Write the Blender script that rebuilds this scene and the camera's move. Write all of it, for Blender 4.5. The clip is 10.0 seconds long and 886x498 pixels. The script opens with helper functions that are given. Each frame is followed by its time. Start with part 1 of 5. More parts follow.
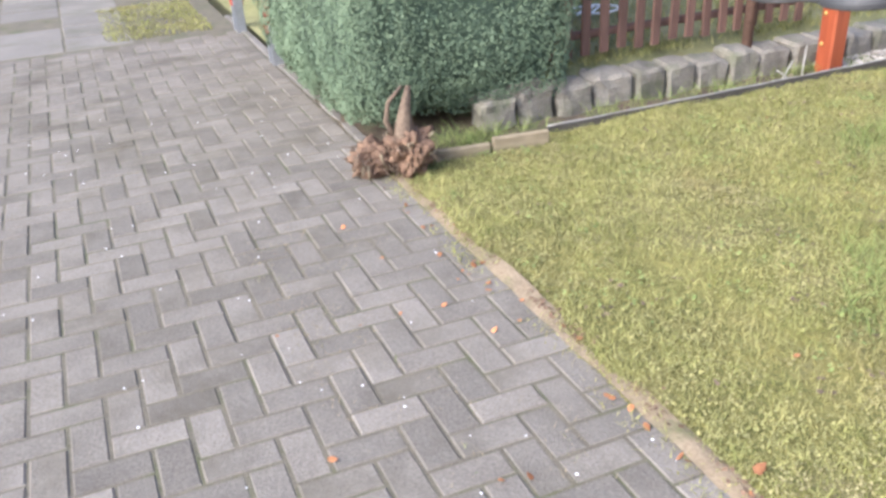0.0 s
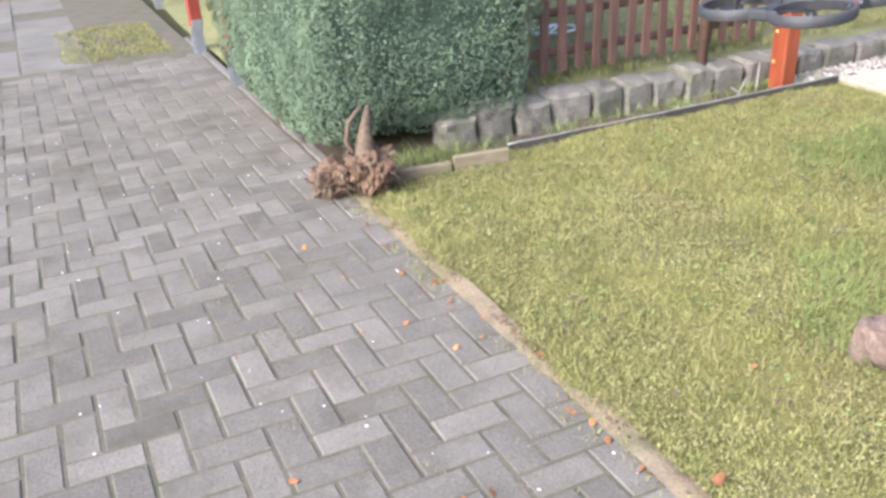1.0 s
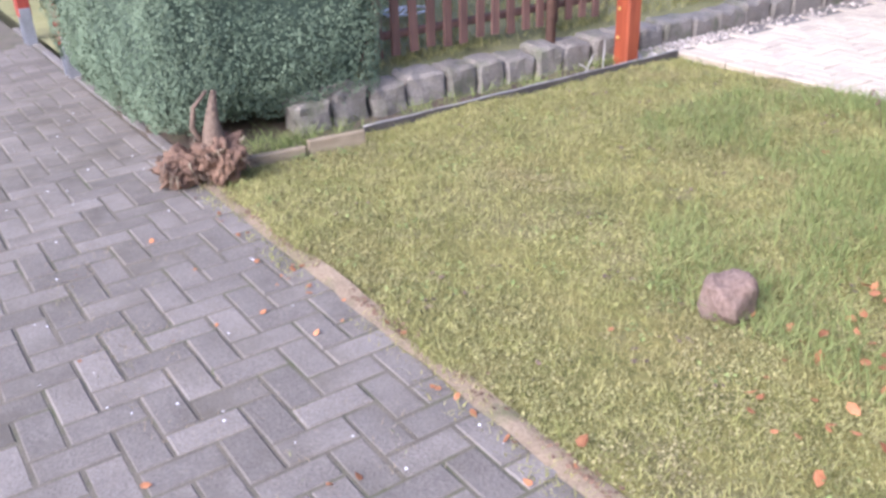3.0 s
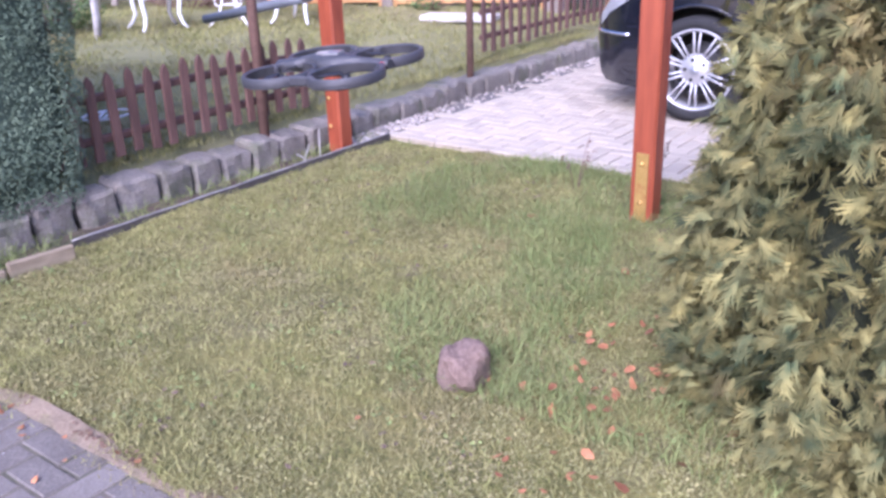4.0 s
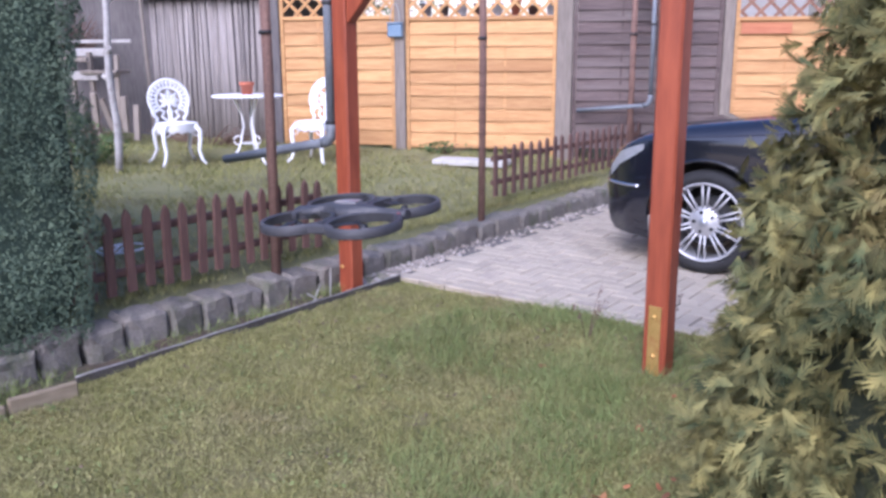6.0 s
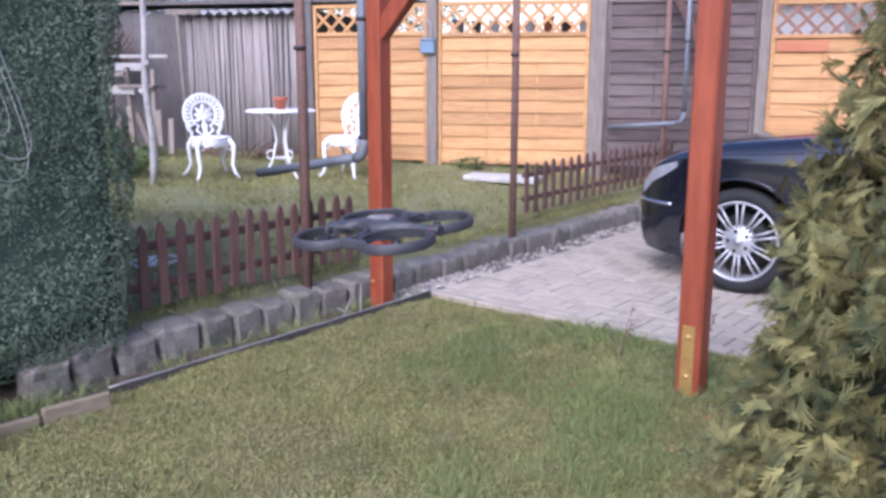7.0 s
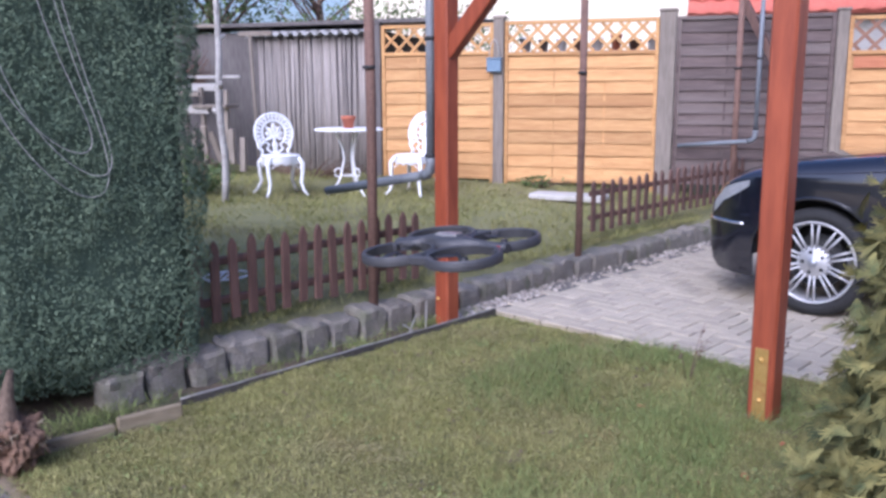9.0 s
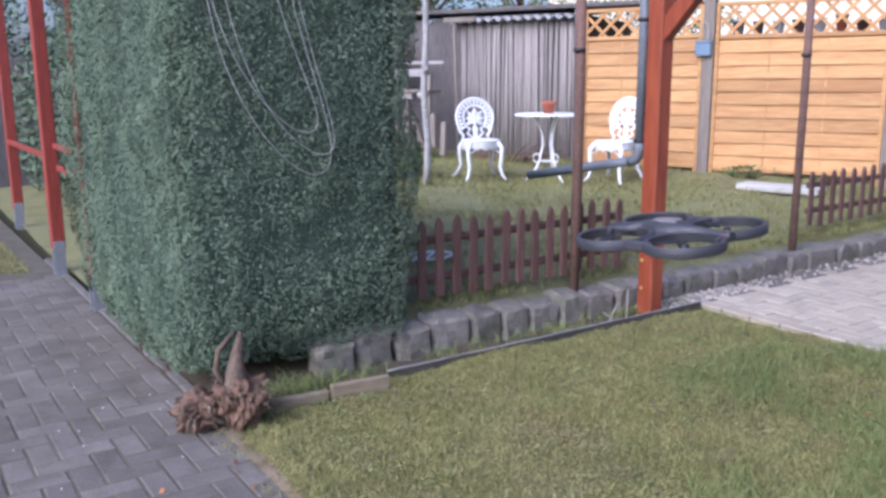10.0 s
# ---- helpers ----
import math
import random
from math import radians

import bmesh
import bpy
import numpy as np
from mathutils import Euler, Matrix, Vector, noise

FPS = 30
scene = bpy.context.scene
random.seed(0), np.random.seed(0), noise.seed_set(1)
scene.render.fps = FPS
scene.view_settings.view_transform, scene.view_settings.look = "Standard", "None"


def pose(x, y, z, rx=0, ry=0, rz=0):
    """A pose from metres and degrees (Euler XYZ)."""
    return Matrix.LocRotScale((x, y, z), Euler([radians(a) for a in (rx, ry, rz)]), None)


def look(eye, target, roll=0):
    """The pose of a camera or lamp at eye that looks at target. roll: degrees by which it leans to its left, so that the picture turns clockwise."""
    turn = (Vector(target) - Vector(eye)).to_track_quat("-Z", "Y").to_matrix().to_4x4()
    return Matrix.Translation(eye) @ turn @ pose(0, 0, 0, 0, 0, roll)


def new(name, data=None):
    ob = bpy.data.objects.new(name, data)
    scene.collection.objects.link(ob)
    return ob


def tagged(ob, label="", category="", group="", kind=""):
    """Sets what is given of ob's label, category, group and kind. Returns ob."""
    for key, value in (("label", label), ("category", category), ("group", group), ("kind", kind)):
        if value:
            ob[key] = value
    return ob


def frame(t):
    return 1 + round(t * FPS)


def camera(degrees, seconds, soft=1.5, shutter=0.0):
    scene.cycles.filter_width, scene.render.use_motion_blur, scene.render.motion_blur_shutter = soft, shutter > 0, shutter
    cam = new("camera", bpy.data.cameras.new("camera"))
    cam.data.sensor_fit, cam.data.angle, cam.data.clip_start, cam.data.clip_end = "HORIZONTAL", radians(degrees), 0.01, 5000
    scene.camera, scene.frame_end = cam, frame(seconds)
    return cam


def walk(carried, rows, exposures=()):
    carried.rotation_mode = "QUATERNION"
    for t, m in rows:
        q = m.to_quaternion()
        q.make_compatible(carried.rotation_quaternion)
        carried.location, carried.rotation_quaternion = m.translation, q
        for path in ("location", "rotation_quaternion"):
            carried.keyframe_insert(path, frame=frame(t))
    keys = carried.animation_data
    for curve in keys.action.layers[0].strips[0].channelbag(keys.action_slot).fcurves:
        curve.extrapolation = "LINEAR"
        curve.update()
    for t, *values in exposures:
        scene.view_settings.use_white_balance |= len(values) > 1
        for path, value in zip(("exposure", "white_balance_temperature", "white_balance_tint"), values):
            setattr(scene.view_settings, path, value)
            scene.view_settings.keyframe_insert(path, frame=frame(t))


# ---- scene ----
cam = camera(54.95, 10.0, soft=3.0)
PATH = [
    (0.0, pose(-0.119, -0.059, 1.423, 62.97, 2.84, -23.47)),
    (0.5, pose(-0.111, -0.065, 1.428, 64.79, 2.78, -24.89)),
    (1.0, pose(-0.104, -0.073, 1.418, 64.20, 2.67, -25.88)),
    (1.5, pose(-0.113, -0.061, 1.416, 63.66, 2.72, -25.55)),
    (2.0, pose(-0.125, -0.060, 1.421, 64.12, 2.85, -22.65)),
    (2.2, pose(-0.111, -0.060, 1.408, 64.30, 2.92, -22.18)),
    (3.3, pose(-0.032, -0.061, 1.339, 63.77, 1.28, -43.26)),
    (3.5, pose(-0.018, -0.061, 1.327, 64.77, 1.25, -48.20)),
    (4.0, pose(-0.003, -0.068, 1.376, 68.22, 1.81, -53.92)),
    (4.5, pose(0.001, -0.066, 1.410, 74.38, 0.38, -57.91)),
    (5.0, pose(0.005, -0.057, 1.424, 77.57, 0.48, -59.07)),
    (5.5, pose(0.011, -0.031, 1.423, 78.42, 0.27, -56.12)),
    (5.7, pose(0.011, -0.028, 1.423, 77.24, 0.49, -54.05)),
    (7.0, pose(0.010, -0.007, 1.424, 78.28, -0.06, -51.07)),
    (7.5, pose(0.004, -0.008, 1.427, 78.86, 0.15, -48.52)),
    (8.0, pose(0.007, -0.008, 1.429, 79.27, 0.05, -48.05)),
    (8.5, pose(0.012, -0.010, 1.433, 79.82, 0.25, -47.97)),
    (9.0, pose(0.000, 0.000, 1.420, 79.53, 0.22, -46.76)),
    (9.5, pose(-0.024, 0.033, 1.408, 78.70, -0.13, -42.31)),
    (10.0, pose(-0.064, 0.072, 1.399, 78.75, 0.29, -34.10)),
]
walk(cam, PATH, [(0.0, 1.70, 5650, 11), (2.0, 1.69, 5600, 12), (3.5, 1.46, 5150, 31), (4.5, 1.22, 4900, 37), (5.5, 0.83, 5000, 29), (7.0, 0.76, 5000, 26), (8.0, 0.63, 5000, 25), (10.0, 0.68, 5000, 23)])

# ---- light ----
world = bpy.data.worlds.new("world")
scene.world = world
world.use_nodes = True
wn = world.node_tree.nodes
sky = wn.new("ShaderNodeTexSky")
sky.sky_type, sky.sun_disc = "NISHITA", False
SUN_ELEV, SUN_AZ = 37.0, 197.0   # degrees; azimuth counted from +X anticlockwise
sky.sun_elevation, sky.sun_rotation = radians(SUN_ELEV), radians(90 - SUN_AZ)
sky.air_density, sky.dust_density = 1.0, 4.5
world.node_tree.links.new(sky.outputs[0], wn["Background"].inputs[0])
wn["Background"].inputs[1].default_value = 0.15
sun = new("sun", bpy.data.lights.new("sun", "SUN"))
sun.data.energy, sun.data.angle, sun.data.color = 1.35, radians(34), (1.0, 0.94, 0.86)
sd = Vector((math.cos(radians(SUN_ELEV)) * math.cos(radians(SUN_AZ)), math.cos(radians(SUN_ELEV)) * math.sin(radians(SUN_AZ)), math.sin(radians(SUN_ELEV))))
sun.matrix_world = look(sd * 20, (0, 0, 0))

# ---- materials ----
def mat(name, c1, c2, rough=0.8, scale=6.0, fine=60.0, bump=0.2, metal=0.0, dirt=None, dirt_amount=0.5, piece=0.0, stretch=(1, 1, 1), spec=0.4, coat=0.0, trans=0.0, dist=0.01):
    """Two-scale noise between c1 and c2, optional dirt colour in blotches, fine relief, optional variation from piece to piece."""
    m = bpy.data.materials.new(name)
    m.use_nodes = True
    nt = m.node_tree
    n, l = nt.nodes, nt.links
    b = n["Principled BSDF"]
    co = n.new("ShaderNodeTexCoord")
    mp = n.new("ShaderNodeMapping")
    mp.inputs["Scale"].default_value = stretch
    info = n.new("ShaderNodeObjectInfo")
    add = n.new("ShaderNodeVectorMath")
    add.operation = "MULTIPLY_ADD"
    l.new(info.outputs["Random"], add.inputs[0])
    add.inputs[1].default_value = (37.0 if piece else 0.0,) * 3
    l.new(co.outputs["Object"], add.inputs[2])
    l.new(add.outputs[0], mp.inputs["Vector"])

    def noise_at(s, detail, rgh=0.6):
        t = n.new("ShaderNodeTexNoise")
        t.inputs["Scale"].default_value, t.inputs["Detail"].default_value, t.inputs["Roughness"].default_value = s, detail, rgh
        l.new(mp.outputs[0], t.inputs["Vector"])
        return t.outputs["Fac"]

    def mix(fac, a, c):
        x = n.new("ShaderNodeMix")
        x.data_type = "RGBA"
        l.new(fac, x.inputs["Factor"])
        for sock, v in ((x.inputs[6], a), (x.inputs[7], c)):
            if hasattr(v, "links"):
                l.new(v, sock)
            else:
                sock.default_value = (*v, 1)
        return x.outputs[2]

    def ramp(src, lo, hi):
        r = n.new("ShaderNodeMapRange")
        r.inputs[1].default_value, r.inputs[2].default_value = lo, hi
        l.new(src, r.inputs[0])
        return r.outputs[0]
    coarse, grain = noise_at(scale, 4), noise_at(fine, 6)
    both = n.new("ShaderNodeMath")
    both.operation = "MULTIPLY_ADD"
    l.new(grain, both.inputs[0])
    both.inputs[1].default_value = 0.6
    half = n.new("ShaderNodeMath")
    half.operation = "MULTIPLY"
    half.inputs[1].default_value = 0.4
    l.new(coarse, half.inputs[0])
    l.new(half.outputs[0], both.inputs[2])
    col = mix(ramp(both.outputs[0], 0.36, 0.64), c1, c2)
    if dirt:
        col = mix(ramp(noise_at(scale * 0.45 + 0.3, 5, 0.7), 0.56 - 0.1 * dirt_amount, 0.72), col, dirt)
    if piece:
        hs = n.new("ShaderNodeHueSaturation")
        r = n.new("ShaderNodeMapRange")
        r.inputs[3].default_value, r.inputs[4].default_value = 1 - piece, 1 + piece
        geo = n.new("ShaderNodeNewGeometry")
        wob = n.new("ShaderNodeMath")
        wob.operation = "ADD"
        l.new(info.outputs["Random"], wob.inputs[0])
        l.new(geo.outputs["Random Per Island"], wob.inputs[1])
        fr = n.new("ShaderNodeMath")
        fr.operation = "FRACT"
        l.new(wob.outputs[0], fr.inputs[0])
        l.new(fr.outputs[0], r.inputs[0])
        l.new(r.outputs[0], hs.inputs["Value"])
        l.new(col, hs.inputs["Color"])
        col = hs.outputs["Color"]
    l.new(col, b.inputs["Base Color"])
    rr = n.new("ShaderNodeMapRange")
    rr.inputs[3].default_value, rr.inputs[4].default_value = max(0.03, rough - 0.12), min(1, rough + 0.12)
    l.new(coarse, rr.inputs[0])
    l.new(rr.outputs[0], b.inputs["Roughness"])
    b.inputs["Metallic"].default_value = metal
    b.inputs["Specular IOR Level"].default_value = spec
    b.inputs["Coat Weight"].default_value = coat
    b.inputs["Transmission Weight"].default_value = trans
    if bump:
        bp = n.new("ShaderNodeBump")
        bp.inputs["Strength"].default_value, bp.inputs["Distance"].default_value = bump, dist
        l.new(grain, bp.inputs["Height"])
        l.new(bp.outputs[0], b.inputs["Normal"])
    return m


M = {}
M["paver"] = mat("paver_concrete", (0.130, 0.115, 0.098), (0.222, 0.20, 0.173), 0.92, 4, 130, 0.5, dirt=(0.118, 0.104, 0.082), dirt_amount=0.6, piece=0.17, spec=0.15)
M["drive_paver"] = mat("drive_paver_concrete", (0.39, 0.34, 0.256), (0.49, 0.432, 0.335), 0.92, 4, 110, 0.3, dirt=(0.32, 0.28, 0.23), piece=0.09, spec=0.15)
M["slab"] = mat("old_slab_concrete", (0.135, 0.122, 0.106), (0.2, 0.182, 0.16), 0.9, 4, 90, 0.35, dirt=(0.12, 0.112, 0.085), piece=0.08)
M["tan_soil"] = mat("tan_soil", (0.2, 0.15, 0.095), (0.33, 0.255, 0.165), 0.95, 9, 80, 0.5, dirt=(0.12, 0.13, 0.05))
M["joint"] = mat("joint_sand", (0.085, 0.075, 0.055), (0.16, 0.138, 0.10), 0.95, 8, 150, 0.4, dirt=(0.075, 0.085, 0.035))
M["soil"] = mat("soil", (0.06, 0.045, 0.03), (0.14, 0.105, 0.07), 0.95, 7, 90, 0.6, dirt=(0.06, 0.08, 0.03), dist=0.02)
M["lawn"] = mat("moss_lawn", (0.095, 0.094, 0.026), (0.225, 0.20, 0.062), 0.95, 3.5, 45, 0.7, dirt=(0.17, 0.145, 0.075), dist=0.02)
M["moss"] = mat("lawn_moss", (0.15, 0.153, 0.056), (0.34, 0.315, 0.142), 0.95, 2.6, 18, 0, dirt=(0.25, 0.215, 0.12), piece=0.35, spec=0.1)
# brown for trellis laths that lie in shade; the shade is in the colour
M["shaded_lath"] = mat("shaded_brown_lath", (0.17, 0.085, 0.055), (0.27, 0.15, 0.095), 0.75, 4, 40, 0.2, piece=0.15)
M["garden"] = mat("garden_turf", (0.185, 0.187, 0.07), (0.29, 0.272, 0.13), 0.95, 2.2, 60, 0.7, dirt=(0.15, 0.13, 0.065), dist=0.02)
M["blade"] = mat("grass_blade", (0.165, 0.178, 0.05), (0.35, 0.33, 0.135), 0.9, 3.0, 22, 0, dirt=(0.26, 0.21, 0.10), piece=0.35, spec=0.15)
M["blade_green"] = mat("fresh_grass_blade", (0.13, 0.178, 0.048), (0.225, 0.25, 0.085), 0.85, 2.0, 9, 0, piece=0.3)
M["far_ground"] = mat("far_ground", (0.09, 0.1, 0.05), (0.15, 0.14, 0.08), 0.95, 0.6, 12, 0.3)
M["stone"] = mat("kerb_granite", (0.145, 0.13, 0.108), (0.275, 0.25, 0.212), 0.85, 9, 90, 0.6, dirt=(0.10, 0.11, 0.06), piece=0.12, dist=0.02)
M["gravel"] = mat("gravel", (0.26, 0.225, 0.185), (0.52, 0.47, 0.41), 0.88, 9, 60, 0.3, piece=0.4)
M["edging"] = mat("grey_edging", (0.062, 0.056, 0.05), (0.12, 0.11, 0.098), 0.7, 5, 60, 0.15, metal=0.3)
M["edge_wood"] = mat("old_board", (0.17, 0.135, 0.085), (0.29, 0.24, 0.16), 0.85, 6, 50, 0.4, dirt=(0.13, 0.14, 0.06), stretch=(0.2, 1, 1))
M["red_wood"] = mat("red_stained_timber", (0.19, 0.042, 0.018), (0.335, 0.085, 0.034), 0.5, 2.2, 22, 0.2, dirt=(0.13, 0.032, 0.014), dirt_amount=0.2, stretch=(1, 1, 0.14), spec=0.4)
M["red_paint"] = mat("red_painted_timber", (0.20, 0.034, 0.022), (0.30, 0.056, 0.034), 0.7, 4, 40, 0.2, stretch=(1, 1, 0.15))
M["brown_wood"] = mat("dark_brown_timber", (0.092, 0.052, 0.040), (0.162, 0.092, 0.070), 0.7, 5, 40, 0.3, stretch=(1, 1, 0.15), piece=0.15)
M["yellow_wood"] = mat("honey_pine_slat", (0.40, 0.205, 0.072), (0.56, 0.335, 0.135), 0.7, 2.5, 34, 0.2, dirt=(0.36, 0.175, 0.06), stretch=(0.12, 1, 1), piece=0.16)
M["red_slat"] = mat("red_stained_slat", (0.36, 0.125, 0.055), (0.48, 0.20, 0.09), 0.65, 2.5, 34, 0.15, stretch=(0.12, 1, 1))
M["dark_slat"] = mat("weathered_brown_slat", (0.075, 0.055, 0.05), (0.14, 0.105, 0.095), 0.8, 3, 34, 0.3, dirt=(0.16, 0.135, 0.12), stretch=(0.12, 1, 1), piece=0.15)
M["grey_wood"] = mat("weathered_grey_wood", (0.175, 0.148, 0.118), (0.30, 0.258, 0.212), 0.85, 4, 40, 0.4, stretch=(1, 1, 0.12), piece=0.15)
M["reed"] = mat("weathered_reed_slats", (0.24, 0.212, 0.19), (0.36, 0.325, 0.295), 0.9, 3, 40, 0.3, dirt=(0.17, 0.145, 0.125), stretch=(1, 1, 0.1), piece=0.16)
M["corrugated"] = mat("corrugated_sheet", (0.27, 0.27, 0.27), (0.4, 0.4, 0.39), 0.8, 3, 60, 0.3, dirt=(0.2, 0.2, 0.18))
M["shed_dark"] = mat("dark_shed_boards", (0.09, 0.08, 0.078), (0.16, 0.145, 0.135), 0.9, 3, 40, 0.3, stretch=(1, 1, 0.15))
M["white_paint"] = mat("white_cast_metal", (0.80, 0.80, 0.80), (0.86, 0.86, 0.86), 0.45, 8, 90, 0.08)
M["terracotta"] = mat("terracotta", (0.36, 0.11, 0.06), (0.46, 0.16, 0.09), 0.85, 9, 90, 0.2)
M["pvc"] = mat("grey_pvc_pipe", (0.14, 0.155, 0.17), (0.2, 0.218, 0.235), 0.55, 4, 60, 0.05)
M["zinc"] = mat("galvanised_steel", (0.36, 0.38, 0.42), (0.5, 0.52, 0.55), 0.45, 8, 70, 0.1, metal=0.7)
M["brass"] = mat("yellow_zinc_plate", (0.55, 0.36, 0.10), (0.68, 0.46, 0.16), 0.4, 12, 80, 0.1, metal=0.7, dirt=(0.45, 0.16, 0.05))
M["rust"] = mat("rusty_iron", (0.125, 0.076, 0.058), (0.215, 0.128, 0.096), 0.8, 9, 70, 0.3, piece=0.1)
M["blue"] = mat("blue_plastic", (0.13, 0.2, 0.27), (0.18, 0.255, 0.33), 0.5, 6, 60, 0.05)
M["wire"] = mat("grey_cable", (0.28, 0.28, 0.27), (0.38, 0.37, 0.35), 0.6, 6, 60, 0.0)
M["leaf"] = mat("box_leaf", (0.112, 0.155, 0.1), (0.165, 0.213, 0.136), 0.95, 2.2, 7, 0, piece=0.1, spec=0.08)
# darker than the leaves: the shade deep in the hedge, put into the colour
M["hedge_gap_shade"] = mat("hedge_gap_shade", (0.05, 0.075, 0.05), (0.085, 0.12, 0.08), 0.95, 9, 60, 0.5)
M["thuja"] = mat("arborvitae_frond", (0.048, 0.066, 0.03), (0.238, 0.208, 0.072), 0.85, 3.5, 14, 0, dirt=(0.175, 0.112, 0.046), dirt_amount=0.3, piece=0.45, spec=0.15)
# near-black green: the crown's inner shade as a colour
M["thuja_gap_shade"] = mat("arborvitae_gap_shade", (0.022, 0.03, 0.018), (0.06, 0.068, 0.036), 0.95, 9, 60, 0.5)
M["dead_leaf"] = mat("dead_leaf", (0.22, 0.085, 0.034), (0.36, 0.165, 0.075), 0.85, 5, 40, 0.1, piece=0.35)
M["bark"] = mat("bark", (0.085, 0.06, 0.042), (0.2, 0.145, 0.10), 0.9, 10, 60, 0.6, dist=0.02)
M["rootfibre"] = mat("root_fibre", (0.10, 0.06, 0.04), (0.225, 0.14, 0.088), 0.9, 10, 60, 0.5, piece=0.25, dist=0.02)
M["rock"] = mat("field_stone", (0.125, 0.086, 0.066), (0.245, 0.175, 0.138), 0.85, 12, 70, 0.6, dirt=(0.10, 0.085, 0.062), dist=0.02)
M["birch"] = mat("pale_bark", (0.3, 0.285, 0.26), (0.45, 0.43, 0.4), 0.85, 10, 60, 0.4, dirt=(0.16, 0.14, 0.12))
M["twig"] = mat("bare_twig", (0.11, 0.07, 0.05), (0.2, 0.13, 0.1), 0.9, 5, 40, 0)
M["shrub"] = mat("shrub_leaf", (0.06, 0.10, 0.03), (0.14, 0.19, 0.06), 0.7, 2, 12, 0, piece=0.4)
M["black_paint"] = mat("black_car_paint", (0.006, 0.007, 0.012), (0.009, 0.010, 0.017), 0.14, 3, 40, 0.0, spec=0.6, coat=1.0)
M["tyre"] = mat("tyre_rubber", (0.018, 0.018, 0.018), (0.03, 0.03, 0.03), 0.8, 9, 70, 0.2)
M["alloy"] = mat("silver_alloy", (0.48, 0.48, 0.48), (0.58, 0.58, 0.58), 0.5, 9, 70, 0.05, metal=0.6)
M["dark_metal"] = mat("dark_metal", (0.03, 0.03, 0.03), (0.06, 0.06, 0.06), 0.6, 9, 70, 0.1, metal=0.4)
M["lamp_glass"] = mat("headlight_lens", (0.22, 0.23, 0.24), (0.34, 0.35, 0.36), 0.08, 9, 70, 0.0, spec=0.6, coat=1.0)
M["car_glass"] = mat("tinted_car_glass", (0.01, 0.012, 0.014), (0.014, 0.016, 0.018), 0.05, 9, 70, 0.0, spec=0.6)
M["chrome"] = mat("chrome", (0.7, 0.7, 0.7), (0.8, 0.8, 0.8), 0.15, 9, 70, 0.0, metal=1.0)
M["foam"] = mat("black_foam", (0.030, 0.030, 0.033), (0.055, 0.055, 0.06), 0.5, 20, 250, 0.2, spec=0.6)
M["drone_silver"] = mat("silver_shell", (0.17, 0.175, 0.18), (0.23, 0.235, 0.24), 0.35, 9, 90, 0.0, spec=0.5, coat=0.3)
M["drone_black"] = mat("black_plastic", (0.012, 0.012, 0.013), (0.025, 0.025, 0.026), 0.45, 20, 120, 0.05)
M["red_lamp"] = mat("red_plastic", (0.6, 0.02, 0.015), (0.7, 0.03, 0.02), 0.35, 9, 60, 0.0)
M["plaster"] = mat("cream_plaster", (0.72, 0.65, 0.5), (0.8, 0.73, 0.58), 0.9, 1.5, 40, 0.1)
M["roof_tile"] = mat("red_roof_tile", (0.40, 0.10, 0.07), (0.52, 0.16, 0.11), 0.75, 3, 40, 0.2, piece=0.12)
M["win"] = mat("window_glass", (0.05, 0.055, 0.06), (0.08, 0.085, 0.09), 0.06, 3, 40, 0.0, spec=0.6)
M["white_plain"] = mat("white_panel", (0.7, 0.7, 0.7), (0.8, 0.8, 0.8), 0.6, 5, 60, 0.05)
M["pale_slab"] = mat("pale_stone", (0.46, 0.44, 0.40), (0.6, 0.575, 0.53), 0.9, 6, 80, 0.3, dirt=(0.35, 0.34, 0.27))
M["rim"] = mat("dull_grey_rim", (0.26, 0.25, 0.235), (0.38, 0.365, 0.34), 0.6, 7, 60, 0.1, metal=0.3, dirt=(0.18, 0.16, 0.11))
M["concrete"] = mat("concrete", (0.25, 0.245, 0.23), (0.38, 0.37, 0.35), 0.9, 6, 90, 0.3, dirt=(0.2, 0.19, 0.15))

# ---- mesh helpers ----
def bx(bm, c, s, bev=0.0, m=None):
    """A box with its middle at c and sizes s, edges bevelled."""
    r = bmesh.ops.create_cube(bm, size=1.0)
    vs = r["verts"]
    bmesh.ops.scale(bm, vec=s, verts=vs)
    if bev:
        es = {e for v in vs for e in v.link_edges}
        out = bmesh.ops.bevel(bm, geom=list(es), offset=bev, segments=1, affect="EDGES", profile=0.5)
        vs = list({v for f in out["faces"] for v in f.verts} | {v for v in vs if v.is_valid})
    t = Matrix.Translation(c)
    bmesh.ops.transform(bm, matrix=(m @ t) if m else t, verts=vs)
    return vs


def tube(bm, pts, r, seg=8, r1=None, flat=1.0):
    """A round bar along the points; the radius runs from r to r1."""
    pts = [Vector(p) for p in pts]
    n = len(pts)
    r1 = r if r1 is None else r1
    rings = []
    side = None
    for i, p in enumerate(pts):
        d = (pts[min(i + 1, n - 1)] - pts[max(i - 1, 0)]).normalized()
        if side is None:
            side = d.orthogonal().normalized()
        side = (side - d * side.dot(d)).normalized()
        up = d.cross(side)
        rr = r + (r1 - r) * i / max(1, n - 1)
        rings.append([bm.verts.new(p + (side * math.cos(a) + up * math.sin(a) * flat) * rr) for a in (2 * math.pi * k / seg for k in range(seg))])
    for a, b in zip(rings, rings[1:]):
        for k in range(seg):
            bm.faces.new((a[k], a[(k + 1) % seg], b[(k + 1) % seg], b[k])).smooth = True
    bm.faces.new(rings[0][::-1])
    bm.faces.new(rings[-1])


